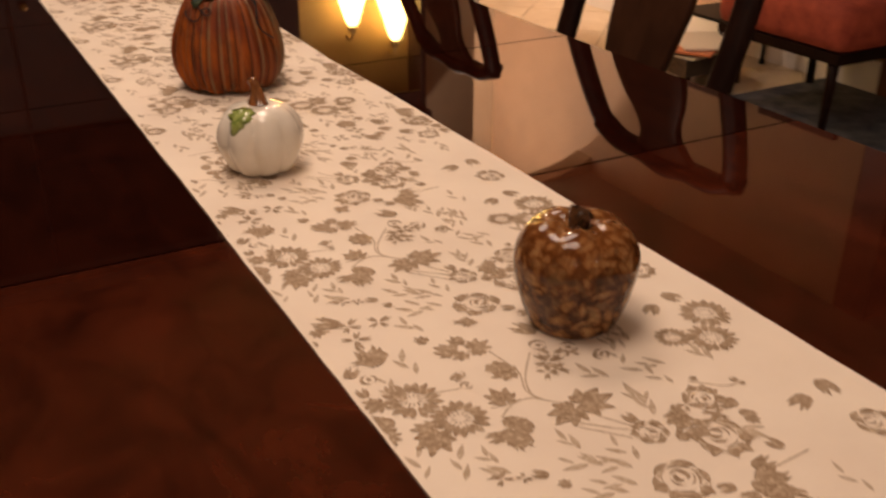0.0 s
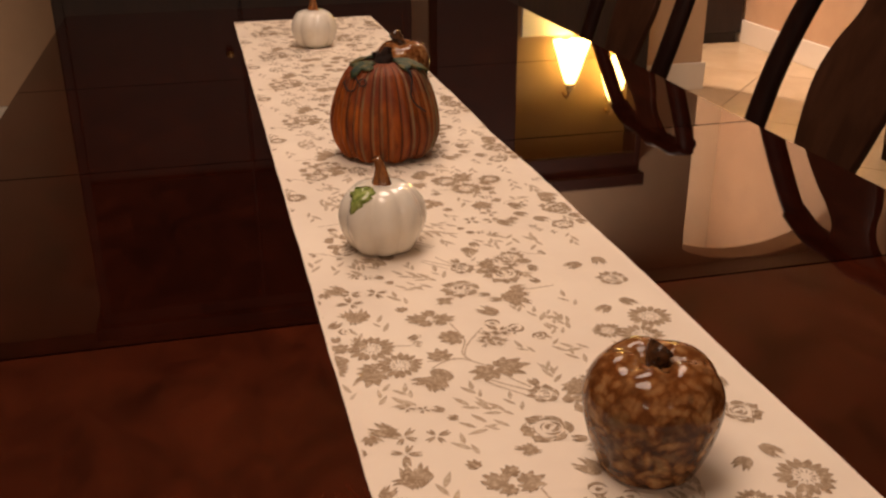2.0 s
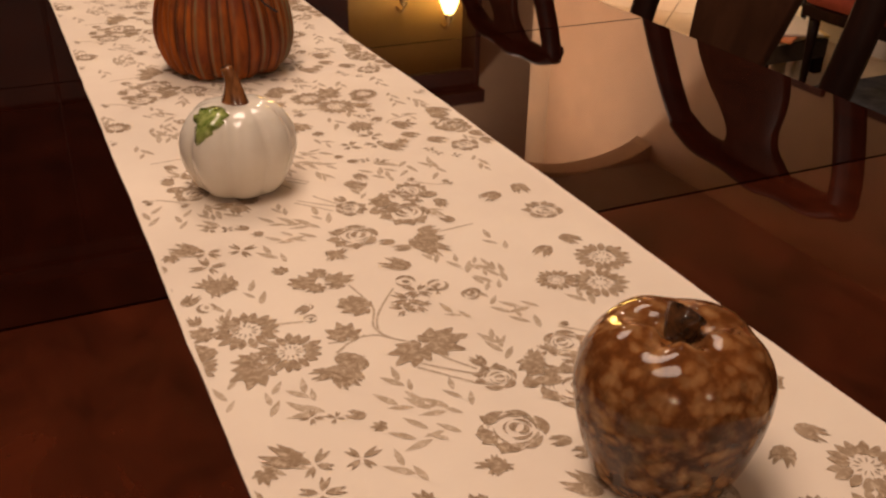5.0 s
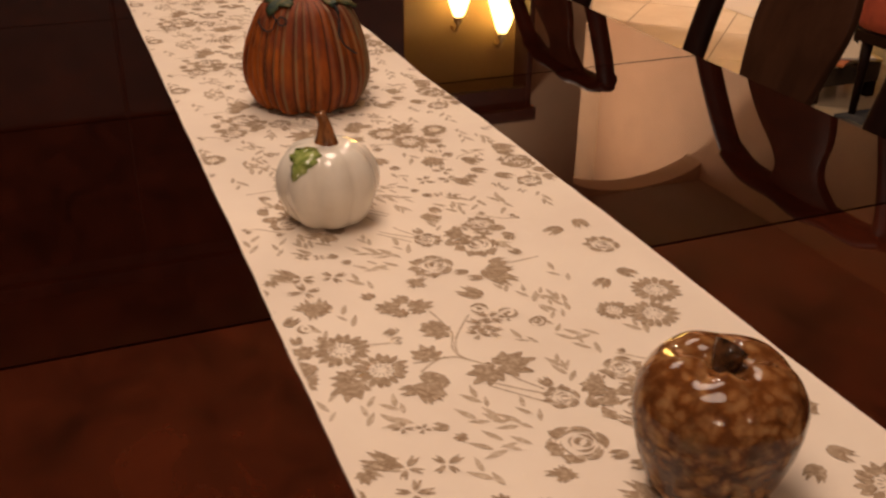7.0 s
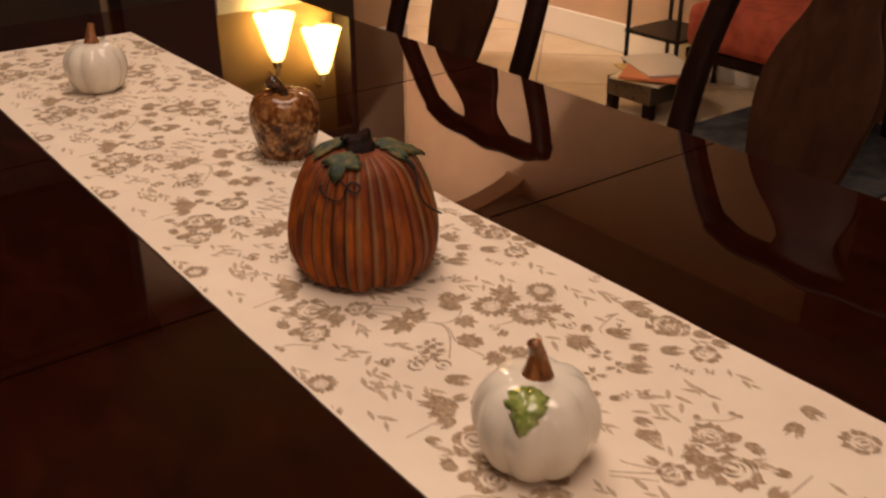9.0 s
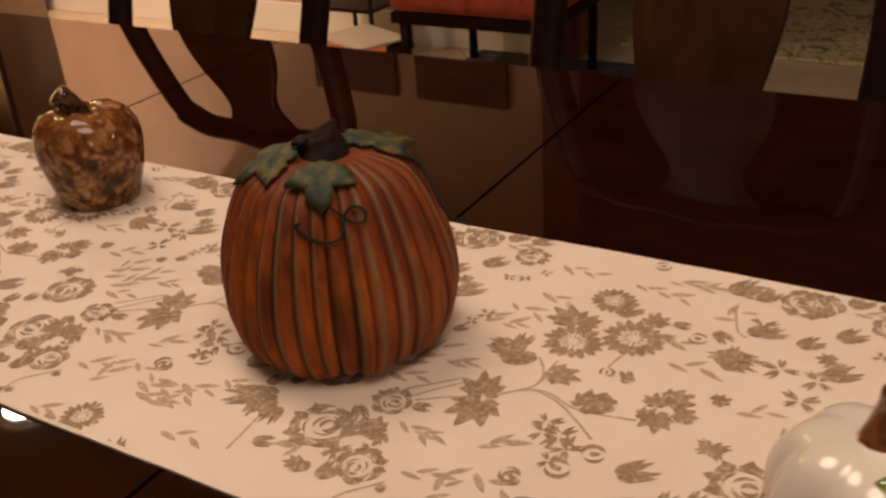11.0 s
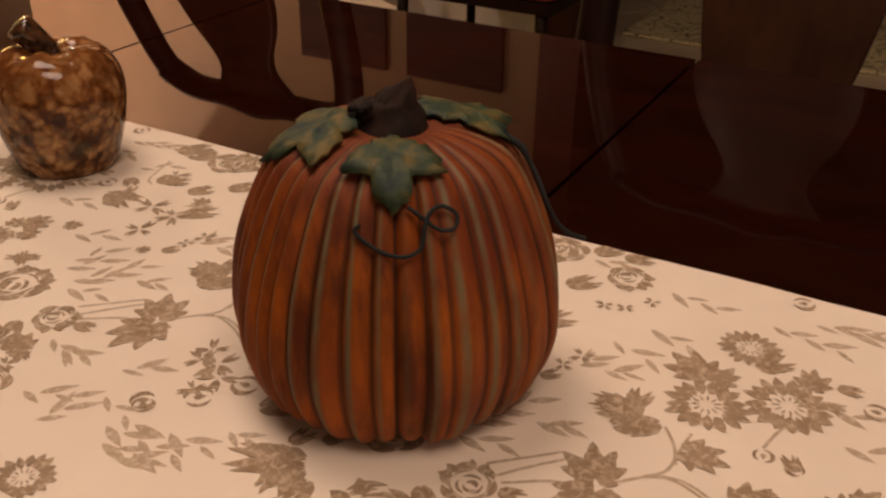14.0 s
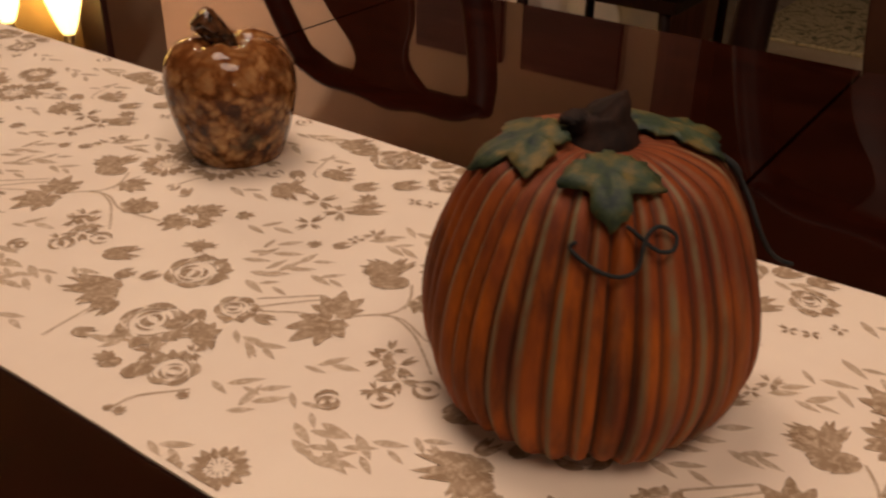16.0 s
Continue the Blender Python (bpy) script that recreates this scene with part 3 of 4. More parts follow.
    def rose(self, x0, y0, r):
        """Open rose: pale petals, dark at their rims, round a dark heart."""
        turn = self.rng.random() * 6
        for rad, w, n, span in ((0.95, 0.30, 6, 1.0), (0.70, 0.10, 4, 0.85), (0.46, 0.13, 3, 0.85), (0.24, 0.22, 2, 0.9)):
            x, y = x0 + math.cos(turn) * r * 0.3 * (1 - rad), y0 + math.sin(turn) * r * 0.3 * (1 - rad)
            for k in range(n):
                a = turn + rad * 3.7 + 2 * math.pi * k / n
                f = self.rng.uniform(0.92, 1.06)
                if rad > 0.9:
                    self.second.arc(x, y, r * 0.80 * f, a + 0.2, a + 0.2 + span * 2 * math.pi / n, r * 0.22)
                self.arc(x, y, r * rad * f, a, a + span * 2 * math.pi / n, r * w * self.rng.uniform(0.55, 1.3))
        for k in range(4):
            a = turn + 2.2 + k * 0.62 + self.rng.uniform(-0.15, 0.15)
            self.petal(x0 + math.cos(a) * r * 0.62, y0 + math.sin(a) * r * 0.62, r * 0.62, a, r * 0.42, 0.8)

    def bud(self, x, y, r):
        a = self.rng.random() * 6
        self.arc(x, y, r * 0.85, a, a + 3.3, r * 0.42)
        self.arc(x, y, r * 0.8, a + 3.5, a + 5.9, r * 0.3)
        self.petal(x - r * 0.3 * math.cos(a), y - r * 0.3 * math.sin(a), r * 0.8, a, r * 0.5)

    def floret(self, x, y, r):
        """A knot of small toothed leaves."""
        a = self.rng.random() * 6
        for k in range(4):
            b = a + k * 1.6 + self.rng.uniform(-0.3, 0.3)
            f = r * self.rng.uniform(0.95, 1.35)
            for side in (-1, 1):
                self.petal(x + math.cos(b) * r * 0.15, y + math.sin(b) * r * 0.15, f, b + side * 0.2, f * 0.3, 0.85, True)

    def sprig(self, x, y, length, deg):
        a = radians(deg)
        n = max(3, int(length / 0.0075))
        for k in range(n):
            u = (k + 0.4) / n
            s = 1 if k % 2 else -1
            size = 0.0155 * self.rng.uniform(0.7, 1.15)
            self.petal(x + math.cos(a) * length * u, y + math.sin(a) * length * u, size, a + s * self.rng.uniform(0.25, 0.6), size * 0.27, 0.8, False)

    def stem(self, pts, w=0.0015):
        q = spline([(a, b, 0) for a, b in pts], 4)
        for a, b in zip(q, q[1:]):
            d = (b - a).normalized() * w * 0.5
            self.poly([(a.x - d.y, a.y + d.x), (a.x + d.y, a.y - d.x), (b.x + d.y, b.y - d.x), (b.x - d.y, b.y + d.x)])


def print_runner():
    ink, pale = Printer(0.00028), Printer(0.0001)
    ink.second = pale
    join = 0.235      # the cloth is pieced: on the near side the flowers stand upside down

    def each(k, flip):
        shift = k * REPEAT
        m = Matrix(((-1, 0, -0.066), (0, -1, 0.461 + shift), (0, 0, 1))) if flip else Matrix(((1, 0, 0), (0, 1, shift), (0, 0, 1)))
        ink.m = pale.m = m

        def here(x, y):
            v = m @ Vector((x, y, 1))
            return abs(v.x) < RUN_HALF + 0.015 and RUN_Y0 < v.y < RUN_Y1 and (v.y < join) == flip

        for rows, draw in ((MUMS, ink.mum), (ROSES, ink.rose), (BUDS, ink.bud), (FLORETS, ink.floret), (MAPLE_A + MAPLE_B, ink.maple), (LEAF_A + LEAF_B, ink.leaf), (SPRIG_A + SPRIG_B, pale.sprig)):
            for row in rows:
                if here(row[0], row[1]):
                    draw(*row)
        for pts in STEMS:
            if here(*pts[0]):
                pale.stem(pts)

    for k in range(0, 7):
        each(k, False)
    for k in range(-5, 0):
        each(k, True)
    tagged(part("floral_print", ink.bm, INK, runner, "taupe printed flowers and leaves", False), kind="stuff")
    tagged(part("sprig_print", pale.bm, INK_PALE, runner, "pale taupe printed sprigs and stems", False), kind="stuff")


print_runner()



# ---- ornaments on the runner ----
def mottled_apple(place, turn, lean, label, size=1.0):
    t = thing("ceramic_apple", (*place, CLOTH_Z), label, "ornament", "mottled ceramic apples", turn)
    prof = smooth_profile([(0.0, 0.0035), (0.020, 0.002), (0.0285, 0.0005), (0.0325, 0.004), (0.0393, 0.024), (0.0440, 0.049), (0.0428, 0.065),
                           (0.0355, 0.0785), (0.0245, 0.0845), (0.014, 0.0838), (0.005, 0.0785), (0.0, 0.077)], 7)
    prof = [(r * size, z * 0.925) for r, z in prof]

    def lobes(a, u, r, z):
        w = min(u * 2.2, 1.0)
        k = 0.035 * abs(math.cos(2.5 * a)) ** 0.7 - 0.012 + 0.016 * abs(math.cos(4.5 * a + 1.0)) * (0.3 + u)
        return r * (1 + k * (0.4 + 0.6 * w)), z + (0.0035 * math.cos(5 * a) * max(0, u - 0.55) * 2 if r > 0.01 else 0)

    part("body", lathe(bmesh.new(), prof, 80, lobes), MOTTLE, t)
    pts = spline([(0, 0, 0.063), (0.000, 0, 0.073), (lean * 0.35, 0.0, 0.0815), (lean, 0.0, 0.0815 + abs(lean) * 0.75)], 6)
    n = len(pts)
    rad = [0.0064 + 0.0034 * (k / (n - 1)) ** 1.5 for k in range(n)]
    rad[-1] *= 0.8
    part("stem", tube(bmesh.new(), pts, rad, 12), APPLE_STEM, t, "dark brown glazed stem")
    return t


def toothed_outline(length, width, teeth=4):
    """An oval leaf with a toothed rim, from its stalk at the origin to its tip at +y."""
    side = []
    n = teeth * 3
    for k in range(1, n):
        u = k / n
        w = width * 0.5 * math.sin(math.pi * u ** 0.8) ** 0.8 * (1.08, 0.98, 0.80)[k % 3]
        side.append((w, u * length))
    return [(0, 0)] + side + [(0, length)] + [(-x, y) for x, y in side[::-1]] + [(0, 0)]


def white_pumpkin(place, turn, label, leaf=True, scale=1.0):
    t = thing("ceramic_pumpkin", (*place, CLOTH_Z), label, "ornament", "white ceramic pumpkins", turn)
    s = scale
    prof = smooth_profile([(0.0, 0.004), (0.018, 0.003), (0.027, 0.0015), (0.0355, 0.010), (0.0425, 0.029), (0.0412, 0.046), (0.0325, 0.0605), (0.021, 0.0665), (0.009, 0.0675), (0.0, 0.067)], 7)
    prof = [(r * s, z * s) for r, z in prof]

    def ribs(a, u, r, z):
        c = abs(math.cos(4 * a + 0.35))
        return r * (0.895 + 0.115 * c ** 0.75), z - (0.003 * (1 - c) if u < 0.3 else 0.0) + 0.003 * (1 - c) * (u < 0.3)

    part("body", lathe(bmesh.new(), prof, 96, ribs), CERAMIC, t)
    pts = spline([(0, 0, 0.063 * s), (0.0, 0.0, 0.074 * s), (-0.001, 0.0, 0.084 * s), (-0.0045, 0.0, 0.0935 * s)], 6)
    n = len(pts)
    rad = [s * (0.0050 + 0.0082 * (1 - k / (n - 1)) ** 2.0) for k in range(n)]
    part("stem", tube(bmesh.new(), pts, rad, 12, 0.8), STEM_GLAZE, t, "shiny brown glazed stem")
    if leaf:
        bm = bmesh.new()
        outline = toothed_outline(0.036, 0.030)

        run, down = [], 0.0
        tops = prof[::-1]
        for p, q in zip(tops, tops[1:]):
            run.append((down, p))
            down += math.hypot(q[0] - p[0], q[1] - p[1])

        def on_body(x, y, lift):
            """A place on the shoulder, y metres down from the stem's foot."""
            at = 0.014 + y
            (r, z) = min(run, key=lambda e: abs(e[0] - at))[1]
            az = radians(-147) + x / max(r, 0.02)
            c = abs(math.cos(4 * az + 0.35))
            r = r * (0.895 + 0.115 * c ** 0.75) + lift
            return Vector((r * math.cos(az), r * math.sin(az), z + lift * 0.7))

        ring = [bm.verts.new(on_body(x, y, 0.0005)) for x, y in outline]
        mid = [bm.verts.new(on_body(x * 0.5, 0.016 + (y - 0.016) * 0.6, 0.0013)) for x, y in outline]
        core = bm.verts.new(on_body(0, 0.018, 0.0006))
        m = len(ring)
        for k in range(m - 1):
            bm.faces.new((ring[k], ring[k + 1], mid[k + 1], mid[k]))
            bm.faces.new((mid[k], mid[k + 1], core))
        bmesh.ops.recalc_face_normals(bm, faces=bm.faces[:])
        ob = part("leaf", bm, LEAF_GLAZE, t, "green glazed relief leaf")
        so = ob.modifiers.new("thick", "SOLIDIFY")
        so.thickness, so.offset = 0.0012, -1
    return t


def orange_pumpkin(place, turn):
    t = thing("resin_pumpkin", (*place, CLOTH_Z), "orange ribbed resin pumpkin with dark stem and verdigris leaves", "ornament", turn=turn)
    prof = smooth_profile([(0.0, 0.006), (0.034, 0.004), (0.050, 0.001), (0.0605, 0.009), (0.0678, 0.027), (0.0692, 0.045), (0.0658, 0.067), (0.0583, 0.089),
                           (0.0498, 0.106), (0.0405, 0.1140), (0.024, 0.1188), (0.006, 0.1175), (0.0, 0.117)], 7)
    rng = random.Random(5)
    nrib = 36
    edges = [0.0]
    for _ in range(nrib):
        side = 1.0 if 23 < _ < 30 else 0.0
        edges.append(edges[-1] + rng.uniform(0.75, 1.3) * (1 + 0.30 * side))
    edges = [2 * math.pi * e / edges[-1] for e in edges]
    sides = 340
    pos = []
    for k in range(sides):
        a = 2 * math.pi * k / sides
        i = next(j for j in range(nrib) if a < edges[j + 1] + 1e-9)
        f = (a - edges[i]) / (edges[i + 1] - edges[i])
        pos.append((i, f))
    depth = [rng.uniform(0.6, 1.15) * (0.7 if 23 < _ < 30 else 1.0) for _ in range(nrib)]

    def bodyshape(a, u, r, z):
        i, f = pos[int(round(a / (2 * math.pi) * sides)) % sides]
        h = math.sin(math.pi * f) ** 0.75 * (0.86 + 0.14 * math.sin(1.5 * math.pi * f))
        lobe = 0.016 * abs(math.cos(4.5 * a + 0.6)) - 0.008
        fade = max(0.0, min(1.0, (0.97 - u) * 6))
        rr = r * (1 + lobe * fade) - 0.0044 * depth[i] * (1 - h) * fade + 0.0022 * noise.noise((math.cos(a) * 3, math.sin(a) * 3, z * 14)) * fade
        zz = z + (0.004 * (1 - abs(math.cos(4.5 * a + 0.6))) if u < 0.25 else 0.0)
        return max(rr, 0.0006), zz

    bm = lathe(bmesh.new(), prof, sides, bodyshape)
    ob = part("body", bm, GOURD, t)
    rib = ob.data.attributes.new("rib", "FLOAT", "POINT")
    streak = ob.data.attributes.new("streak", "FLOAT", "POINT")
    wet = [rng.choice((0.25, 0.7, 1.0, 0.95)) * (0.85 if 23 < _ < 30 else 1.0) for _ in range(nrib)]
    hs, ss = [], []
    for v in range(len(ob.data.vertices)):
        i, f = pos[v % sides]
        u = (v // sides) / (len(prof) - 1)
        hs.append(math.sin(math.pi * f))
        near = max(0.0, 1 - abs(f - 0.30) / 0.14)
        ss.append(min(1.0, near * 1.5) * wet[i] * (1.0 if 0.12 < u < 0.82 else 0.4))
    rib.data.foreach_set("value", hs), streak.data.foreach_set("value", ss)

    # stem: twisted stub broken at the top
    pts = spline([(0, 0, 0.114), (0.001, 0.0, 0.121), (0.002, 0.001, 0.127), (0.003, 0.002, 0.1325)], 5)
    n = len(pts)
    bm = tube(bmesh.new(), pts, [0.0070 + 0.0090 * (1 - k / (n - 1)) ** 1.3 for k in range(n)], 14)
    tube(bm, spline([(-0.002, 0.004, 0.118), (-0.006, 0.008, 0.126), (-0.009, 0.0105, 0.1325)], 5), [0.0065] * 6 + [0.005] * 5, 10)
    for v in bm.verts:
        w = noise.noise(v.co * 170)
        v.co += Vector((w, noise.noise(v.co * 150 + Vector((9, 1, 2))), 0)) * 0.0022
        if v.co.z > 0.1295:
            v.co.z += 0.0045 * math.sin(math.atan2(v.co.y, v.co.x) * 1.0 + 2.4)
    part("stem", bm, BARK, t, "dark brown gnarled stem")

    # leaves: cut from sheet metal, bent outwards and down over the crown
    crown = prof[::-1]

    def crown_height(r):
        for (r0, z0), (r1, z1) in zip(crown, crown[1:]):
            if r0 <= r <= r1:
                return z0 + (z1 - z0) * (r - r0) / max(r1 - r0, 1e-6)
        return 0.10

    slope, run = [], 0.0
    for q, nxt in zip(crown, crown[1:]):
        slope.append((run, q))
        run += math.hypot(nxt[0] - q[0], nxt[1] - q[1])

    def gourd_leaf(azim, foot, rise, pitch, bend, length, width, tilt, seed, draped=False):
        """Lobed leaf from its foot near the stem; pitch is its first slope and bend what it gains to the tip."""
        r0 = random.Random(seed)
        out = []
        for a, reach in ((-2.45, 0.50), (-1.22, 0.80), (0.0, 1.0), (1.22, 0.80), (2.45, 0.50)):
            for da, f in ((-0.55, 0.50), (-0.40, 0.74), (-0.27, 0.84), (-0.17, 0.83), (-0.07, 0.93), (0.0, 1.0), (0.07, 0.93), (0.17, 0.83), (0.27, 0.84), (0.40, 0.74), (0.55, 0.50)):
                g = reach * f if abs(da) < 0.5 else 0.52
                g *= r0.uniform(0.95, 1.05)
                out.append((math.sin(a + da) * g * width * 0.62, (0.36 + 0.64 * math.cos(a + da) * g) * length))
        bm = bmesh.new()
        ca, sa = math.cos(azim), math.sin(azim)

        def at(x, y, lift):
            steps, px, pz = 10, foot, rise
            for k in range(steps):
                p = pitch + bend * (k + 0.5) / steps * y / length
                px += math.cos(p) * y / steps
                pz -= math.sin(p) * y / steps
            pz += tilt * x - 7.0 * x * x + 0.0022 * noise.noise((x * 120, y * 120, seed)) + 0.0010 * math.cos(x * 900) + lift
            if draped:
                k = next(i for i in range(1, len(slope)) if slope[i][0] >= foot + y)
                (s0, p0), (s1, p1) = slope[k - 1], slope[k]
                f = (foot + y - s0) / max(s1 - s0, 1e-6)
                up = 0.0042 + lift + 0.0018 * noise.noise((x * 120, y * 120, seed))
                px = p0[0] + (p1[0] - p0[0]) * f + up * 0.6
                pz = p0[1] + (p1[1] - p0[1]) * f + up * 0.8 - 5.0 * x * x
            else:
                pz = max(pz, crown_height(math.hypot(px, x)) + 0.0028)
            return Vector((px * ca - x * sa, px * sa + x * ca, pz))

        cy = 0.36 * length
        rings = [[bm.verts.new(at(x * f, cy + (y - cy) * f, lift)) for x, y in out] for f, lift in ((1.0, -0.0006), (0.72, 0.0006), (0.42, 0.0002))]
        core = bm.verts.new(at(0, cy, -0.0006))
        m = len(out)
        for k in range(m):
            q = (k + 1) % m
            for p, n in zip(rings, rings[1:]):
                bm.faces.new((p[k], p[q], n[q], n[k]))
            bm.faces.new((rings[-1][k], rings[-1][q], core))
        bmesh.ops.recalc_face_normals(bm, faces=bm.faces[:])
        ob = part("leaf", bm, METAL_LEAF, t, "green and ochre painted metal leaf")
        so = ob.modifiers.new("thick", "SOLIDIFY")
        so.thickness, so.offset = 0.0014, -1

    gourd_leaf(radians(211), 0.0125, 0.1275, 0.0, 0.0, 0.0450, 0.042, 0.0, 1, True)
    gourd_leaf(radians(130), 0.010, 0.1245, radians(4), radians(36), 0.0475, 0.056, 0.06, 2)
    gourd_leaf(radians(-27), 0.010, 0.1225, radians(2), radians(24), 0.0500, 0.060, -0.05, 3)

    # wire tendrils
    def surf(azim, z, lift=0.0016):
        up = [q for q in prof[len(prof) // 2 - 4:]]
        best = min(up, key=lambda q: abs(q[1] - z))
        return Vector(((best[0] + lift) * math.cos(azim), (best[0] + lift) * math.sin(azim), z))

    A = radians
    front = [surf(A(a), z - 0.0045, l) for a, z, l in ((217, 0.1125, 0.003), (222, 0.109, 0.002), (225, 0.1065, 0.0018), (229, 0.1045, 0.003), (234, 0.1045, 0.003), (236, 0.1085, 0.003), (231, 0.1115, 0.003), (226, 0.1105, 0.003),
                                              (223, 0.106, 0.003), (221, 0.099, 0.002), (215, 0.0965, 0.002), (207, 0.098, 0.002), (200, 0.102, 0.002), (197, 0.1045, 0.002), (199, 0.1065, 0.0025))]
    part("tendril", tube(bmesh.new(), spline(front, 6), 0.0008, 7), WIRE, t, "curled dark wire tendril")
    back = [surf(A(a), z, l) for a, z, l in ((-52, 0.1165, 0.003), (-60, 0.111, 0.004), (-62, 0.104, 0.003), (-66, 0.098, 0.003), (-70, 0.089, 0.004), (-68, 0.079, 0.006), (-63, 0.072, 0.010), (-62, 0.070, 0.014))]
    part("tendril", tube(bmesh.new(), spline(back, 6), [0.0016] * 10 + [0.0010] * 33, 7), WIRE, t, "curled dark wire tendril")
    return t


mottled_apple((0.0280, -0.134), 20, 0.004, "shiny brown mottled ceramic apple standing on the runner", 0.98)
white_pumpkin((-0.071, 0.259), 0, "white glazed ceramic pumpkin with green leaf and brown stem")
orange_pumpkin((-0.009, 0.562), 0)
mottled_apple((0.079, 0.870), 140, 0.016, "shiny tan and brown mottled ceramic apple beside the orange pumpkin", 0.94)
white_pumpkin((-0.012, 1.27), 205, "white glazed ceramic pumpkin near the runner's end", True, 1.03)


# ---- dining chairs ----
def dining_chair(place, turn):
    """Fiddle-back chair; its back rises at x = 0 and it faces -x."""
    t = thing("dining_chair", place, "dark-stained wooden dining chair with a vase-shaped back splat", "chair", "chairs along the table", turn)
    lean = 0.28

    def bx(z):
        return lean * max(0.0, z - 0.45) + 0.10 * max(0.0, z - 0.78) ** 1.0 * 0.6

    def widened(bm):
        for v in bm.verts:
            v.co.y *= 1.09
            if v.co.z > 0.45:
                v.co.z = 0.45 + (v.co.z - 0.45) * 0.965
        return bm

    for s in (-1, 1):
        pts = spline([(0.05, s * 0.165, 0.0), (0.01, s * 0.17, 0.25), (0.0, s * 0.172, 0.45), (bx(0.65), s * 0.168, 0.65), (bx(0.8), s * 0.171, 0.8), (bx(0.92), s * 0.160, 0.92), (bx(0.985), s * 0.143, 0.985)], 6)
        part("back_post", widened(tube(bmesh.new(), pts, 0.0185, 10, 0.8)), CHAIR_WOOD, t)
    # crest rail: a yoke
    pts = spline([(bx(0.975), -0.154, 0.968), (bx(0.985), -0.11, 0.99), (bx(0.99), -0.05, 0.993), (bx(1.0), 0, 1.003), (bx(0.99), 0.05, 0.993), (bx(0.985), 0.11, 0.99), (bx(0.975), 0.154, 0.968)], 6)
    part("crest_rail", widened(tube(bmesh.new(), pts, 0.0215, 10, 0.75)), CHAIR_WOOD, t)
    # splat
    rows = [(0.47, 0.052), (0.52, 0.050), (0.55, 0.060), (0.60, 0.062), (0.66, 0.060), (0.70, 0.056), (0.76, 0.066), (0.82, 0.072), (0.87, 0.062), (0.91, 0.045), (0.94, 0.040), (0.965, 0.050), (0.985, 0.062)]
    fine = spline([(w, z, 0) for z, w in rows], 4)
    bm = bmesh.new()
    grid = []
    for w, z, _ in fine:
        grid.append([bm.verts.new((bx(z) - 0.007, w * 1.17 * k, z)) for k in (-1, -0.5, 0, 0.5, 1)])
    for a, b in zip(grid, grid[1:]):
        for k in range(4):
            bm.faces.new((a[k], b[k], b[k + 1], a[k + 1]))
    for v in bm.verts:
        v.co.z = 0.45 + (v.co.z - 0.45) * 0.965
    ob = part("splat", bm, SPLAT_WOOD, t, "vase-shaped splat, reddish brown with some sheen put into the colour")
    so = ob.modifiers.new("thick", "SOLIDIFY")
    so.thickness = 0.014
    bv = ob.modifiers.new("edge", "BEVEL")
    bv.width, bv.segments = 0.003, 2
    part("back_rail", box(bmesh.new(), (-0.014, -0.19, 0.42), (0.014, 0.19, 0.475), 0.004), CHAIR_WOOD, t, smooth=False)
    bm = box(bmesh.new(), (-0.46, -0.22, 0.43), (-0.01, 0.22, 0.49), 0.018)
    part("seat", bm, SEAT_FABRIC, t, "upholstered seat pad")
    for s in (-1, 1):
        part("side_rail", box(bmesh.new(), (-0.44, s * 0.19 - 0.012, 0.37), (-0.015, s * 0.19 + 0.012, 0.43), 0.003), CHAIR_WOOD, t, smooth=False)
        pts = spline([(-0.43, s * 0.2, 0.43), (-0.44, s * 0.205, 0.33), (-0.425, s * 0.195, 0.15), (-0.435, s * 0.2, 0.0)], 5)
        part("front_leg", tube(bmesh.new(), pts, [0.03 - 0.014 * k / 15 for k in range(16)], 10), CHAIR_WOOD, t)
    part("front_rail", box(bmesh.new(), (-0.45, -0.19, 0.37), (-0.425, 0.19, 0.43), 0.003), CHAIR_WOOD, t, smooth=False)
    return t


SEAT_FABRIC = material("seat_fabric", (0.22, 0.16, 0.09), 0.9)
chair = dining_chair((0.545, 0.528, 0), 0)
copy_thing(chair, pose(0.548, 1.247, 0))


# ---- the room beyond the table ----
def lit_cabinet():
    """Tall dark display cabinet on the north wall with two bell lamps over a pale shelf."""
    t = thing("display_cabinet", (1.42, Y_NORTH - 0.002, 0), "tall shallow dark wood display cabinet with a lit ochre back", "cabinet")
    w0, w1, d, h = -0.68, 0.30, 0.16, 1.84
    for name, lo, hi, mat in (
            ("side_panel", (w0, -d, 0), (w0 + 0.36, -0.02, h), FRAME_WOOD), ("side_panel", (w1 - 0.028, -d, 0), (w1, -0.02, h), FRAME_WOOD),
            ("top_board", (w0 - 0.02, -d - 0.02, h), (w1 + 0.02, 0, h + 0.06), FRAME_WOOD), ("back_panel", (w0, -0.02, 0), (w1, 0, h), GOLD),
            ("base_cupboard", (w0 + 0.361, -d, 0), (w1 - 0.029, -0.021, 0.80), FRAME_WOOD), ("worktop", (w0 + 0.361, -d - 0.01, 0.801), (w1 - 0.029, -0.021, 0.84), PALE_STONE), ("splashback", (w0 + 0.42, -0.035, 0.841), (w1 - 0.04, -0.0205, 1.2), PALE_STONE),
            ("header_rail", (w0 + 0.361, -d, h - 0.1), (w1 - 0.029, -d + 0.03, h - 0.001), FRAME_WOOD)):
        part(name, box(bmesh.new(), lo, hi, 0.004), mat, t, smooth=False)
    return t


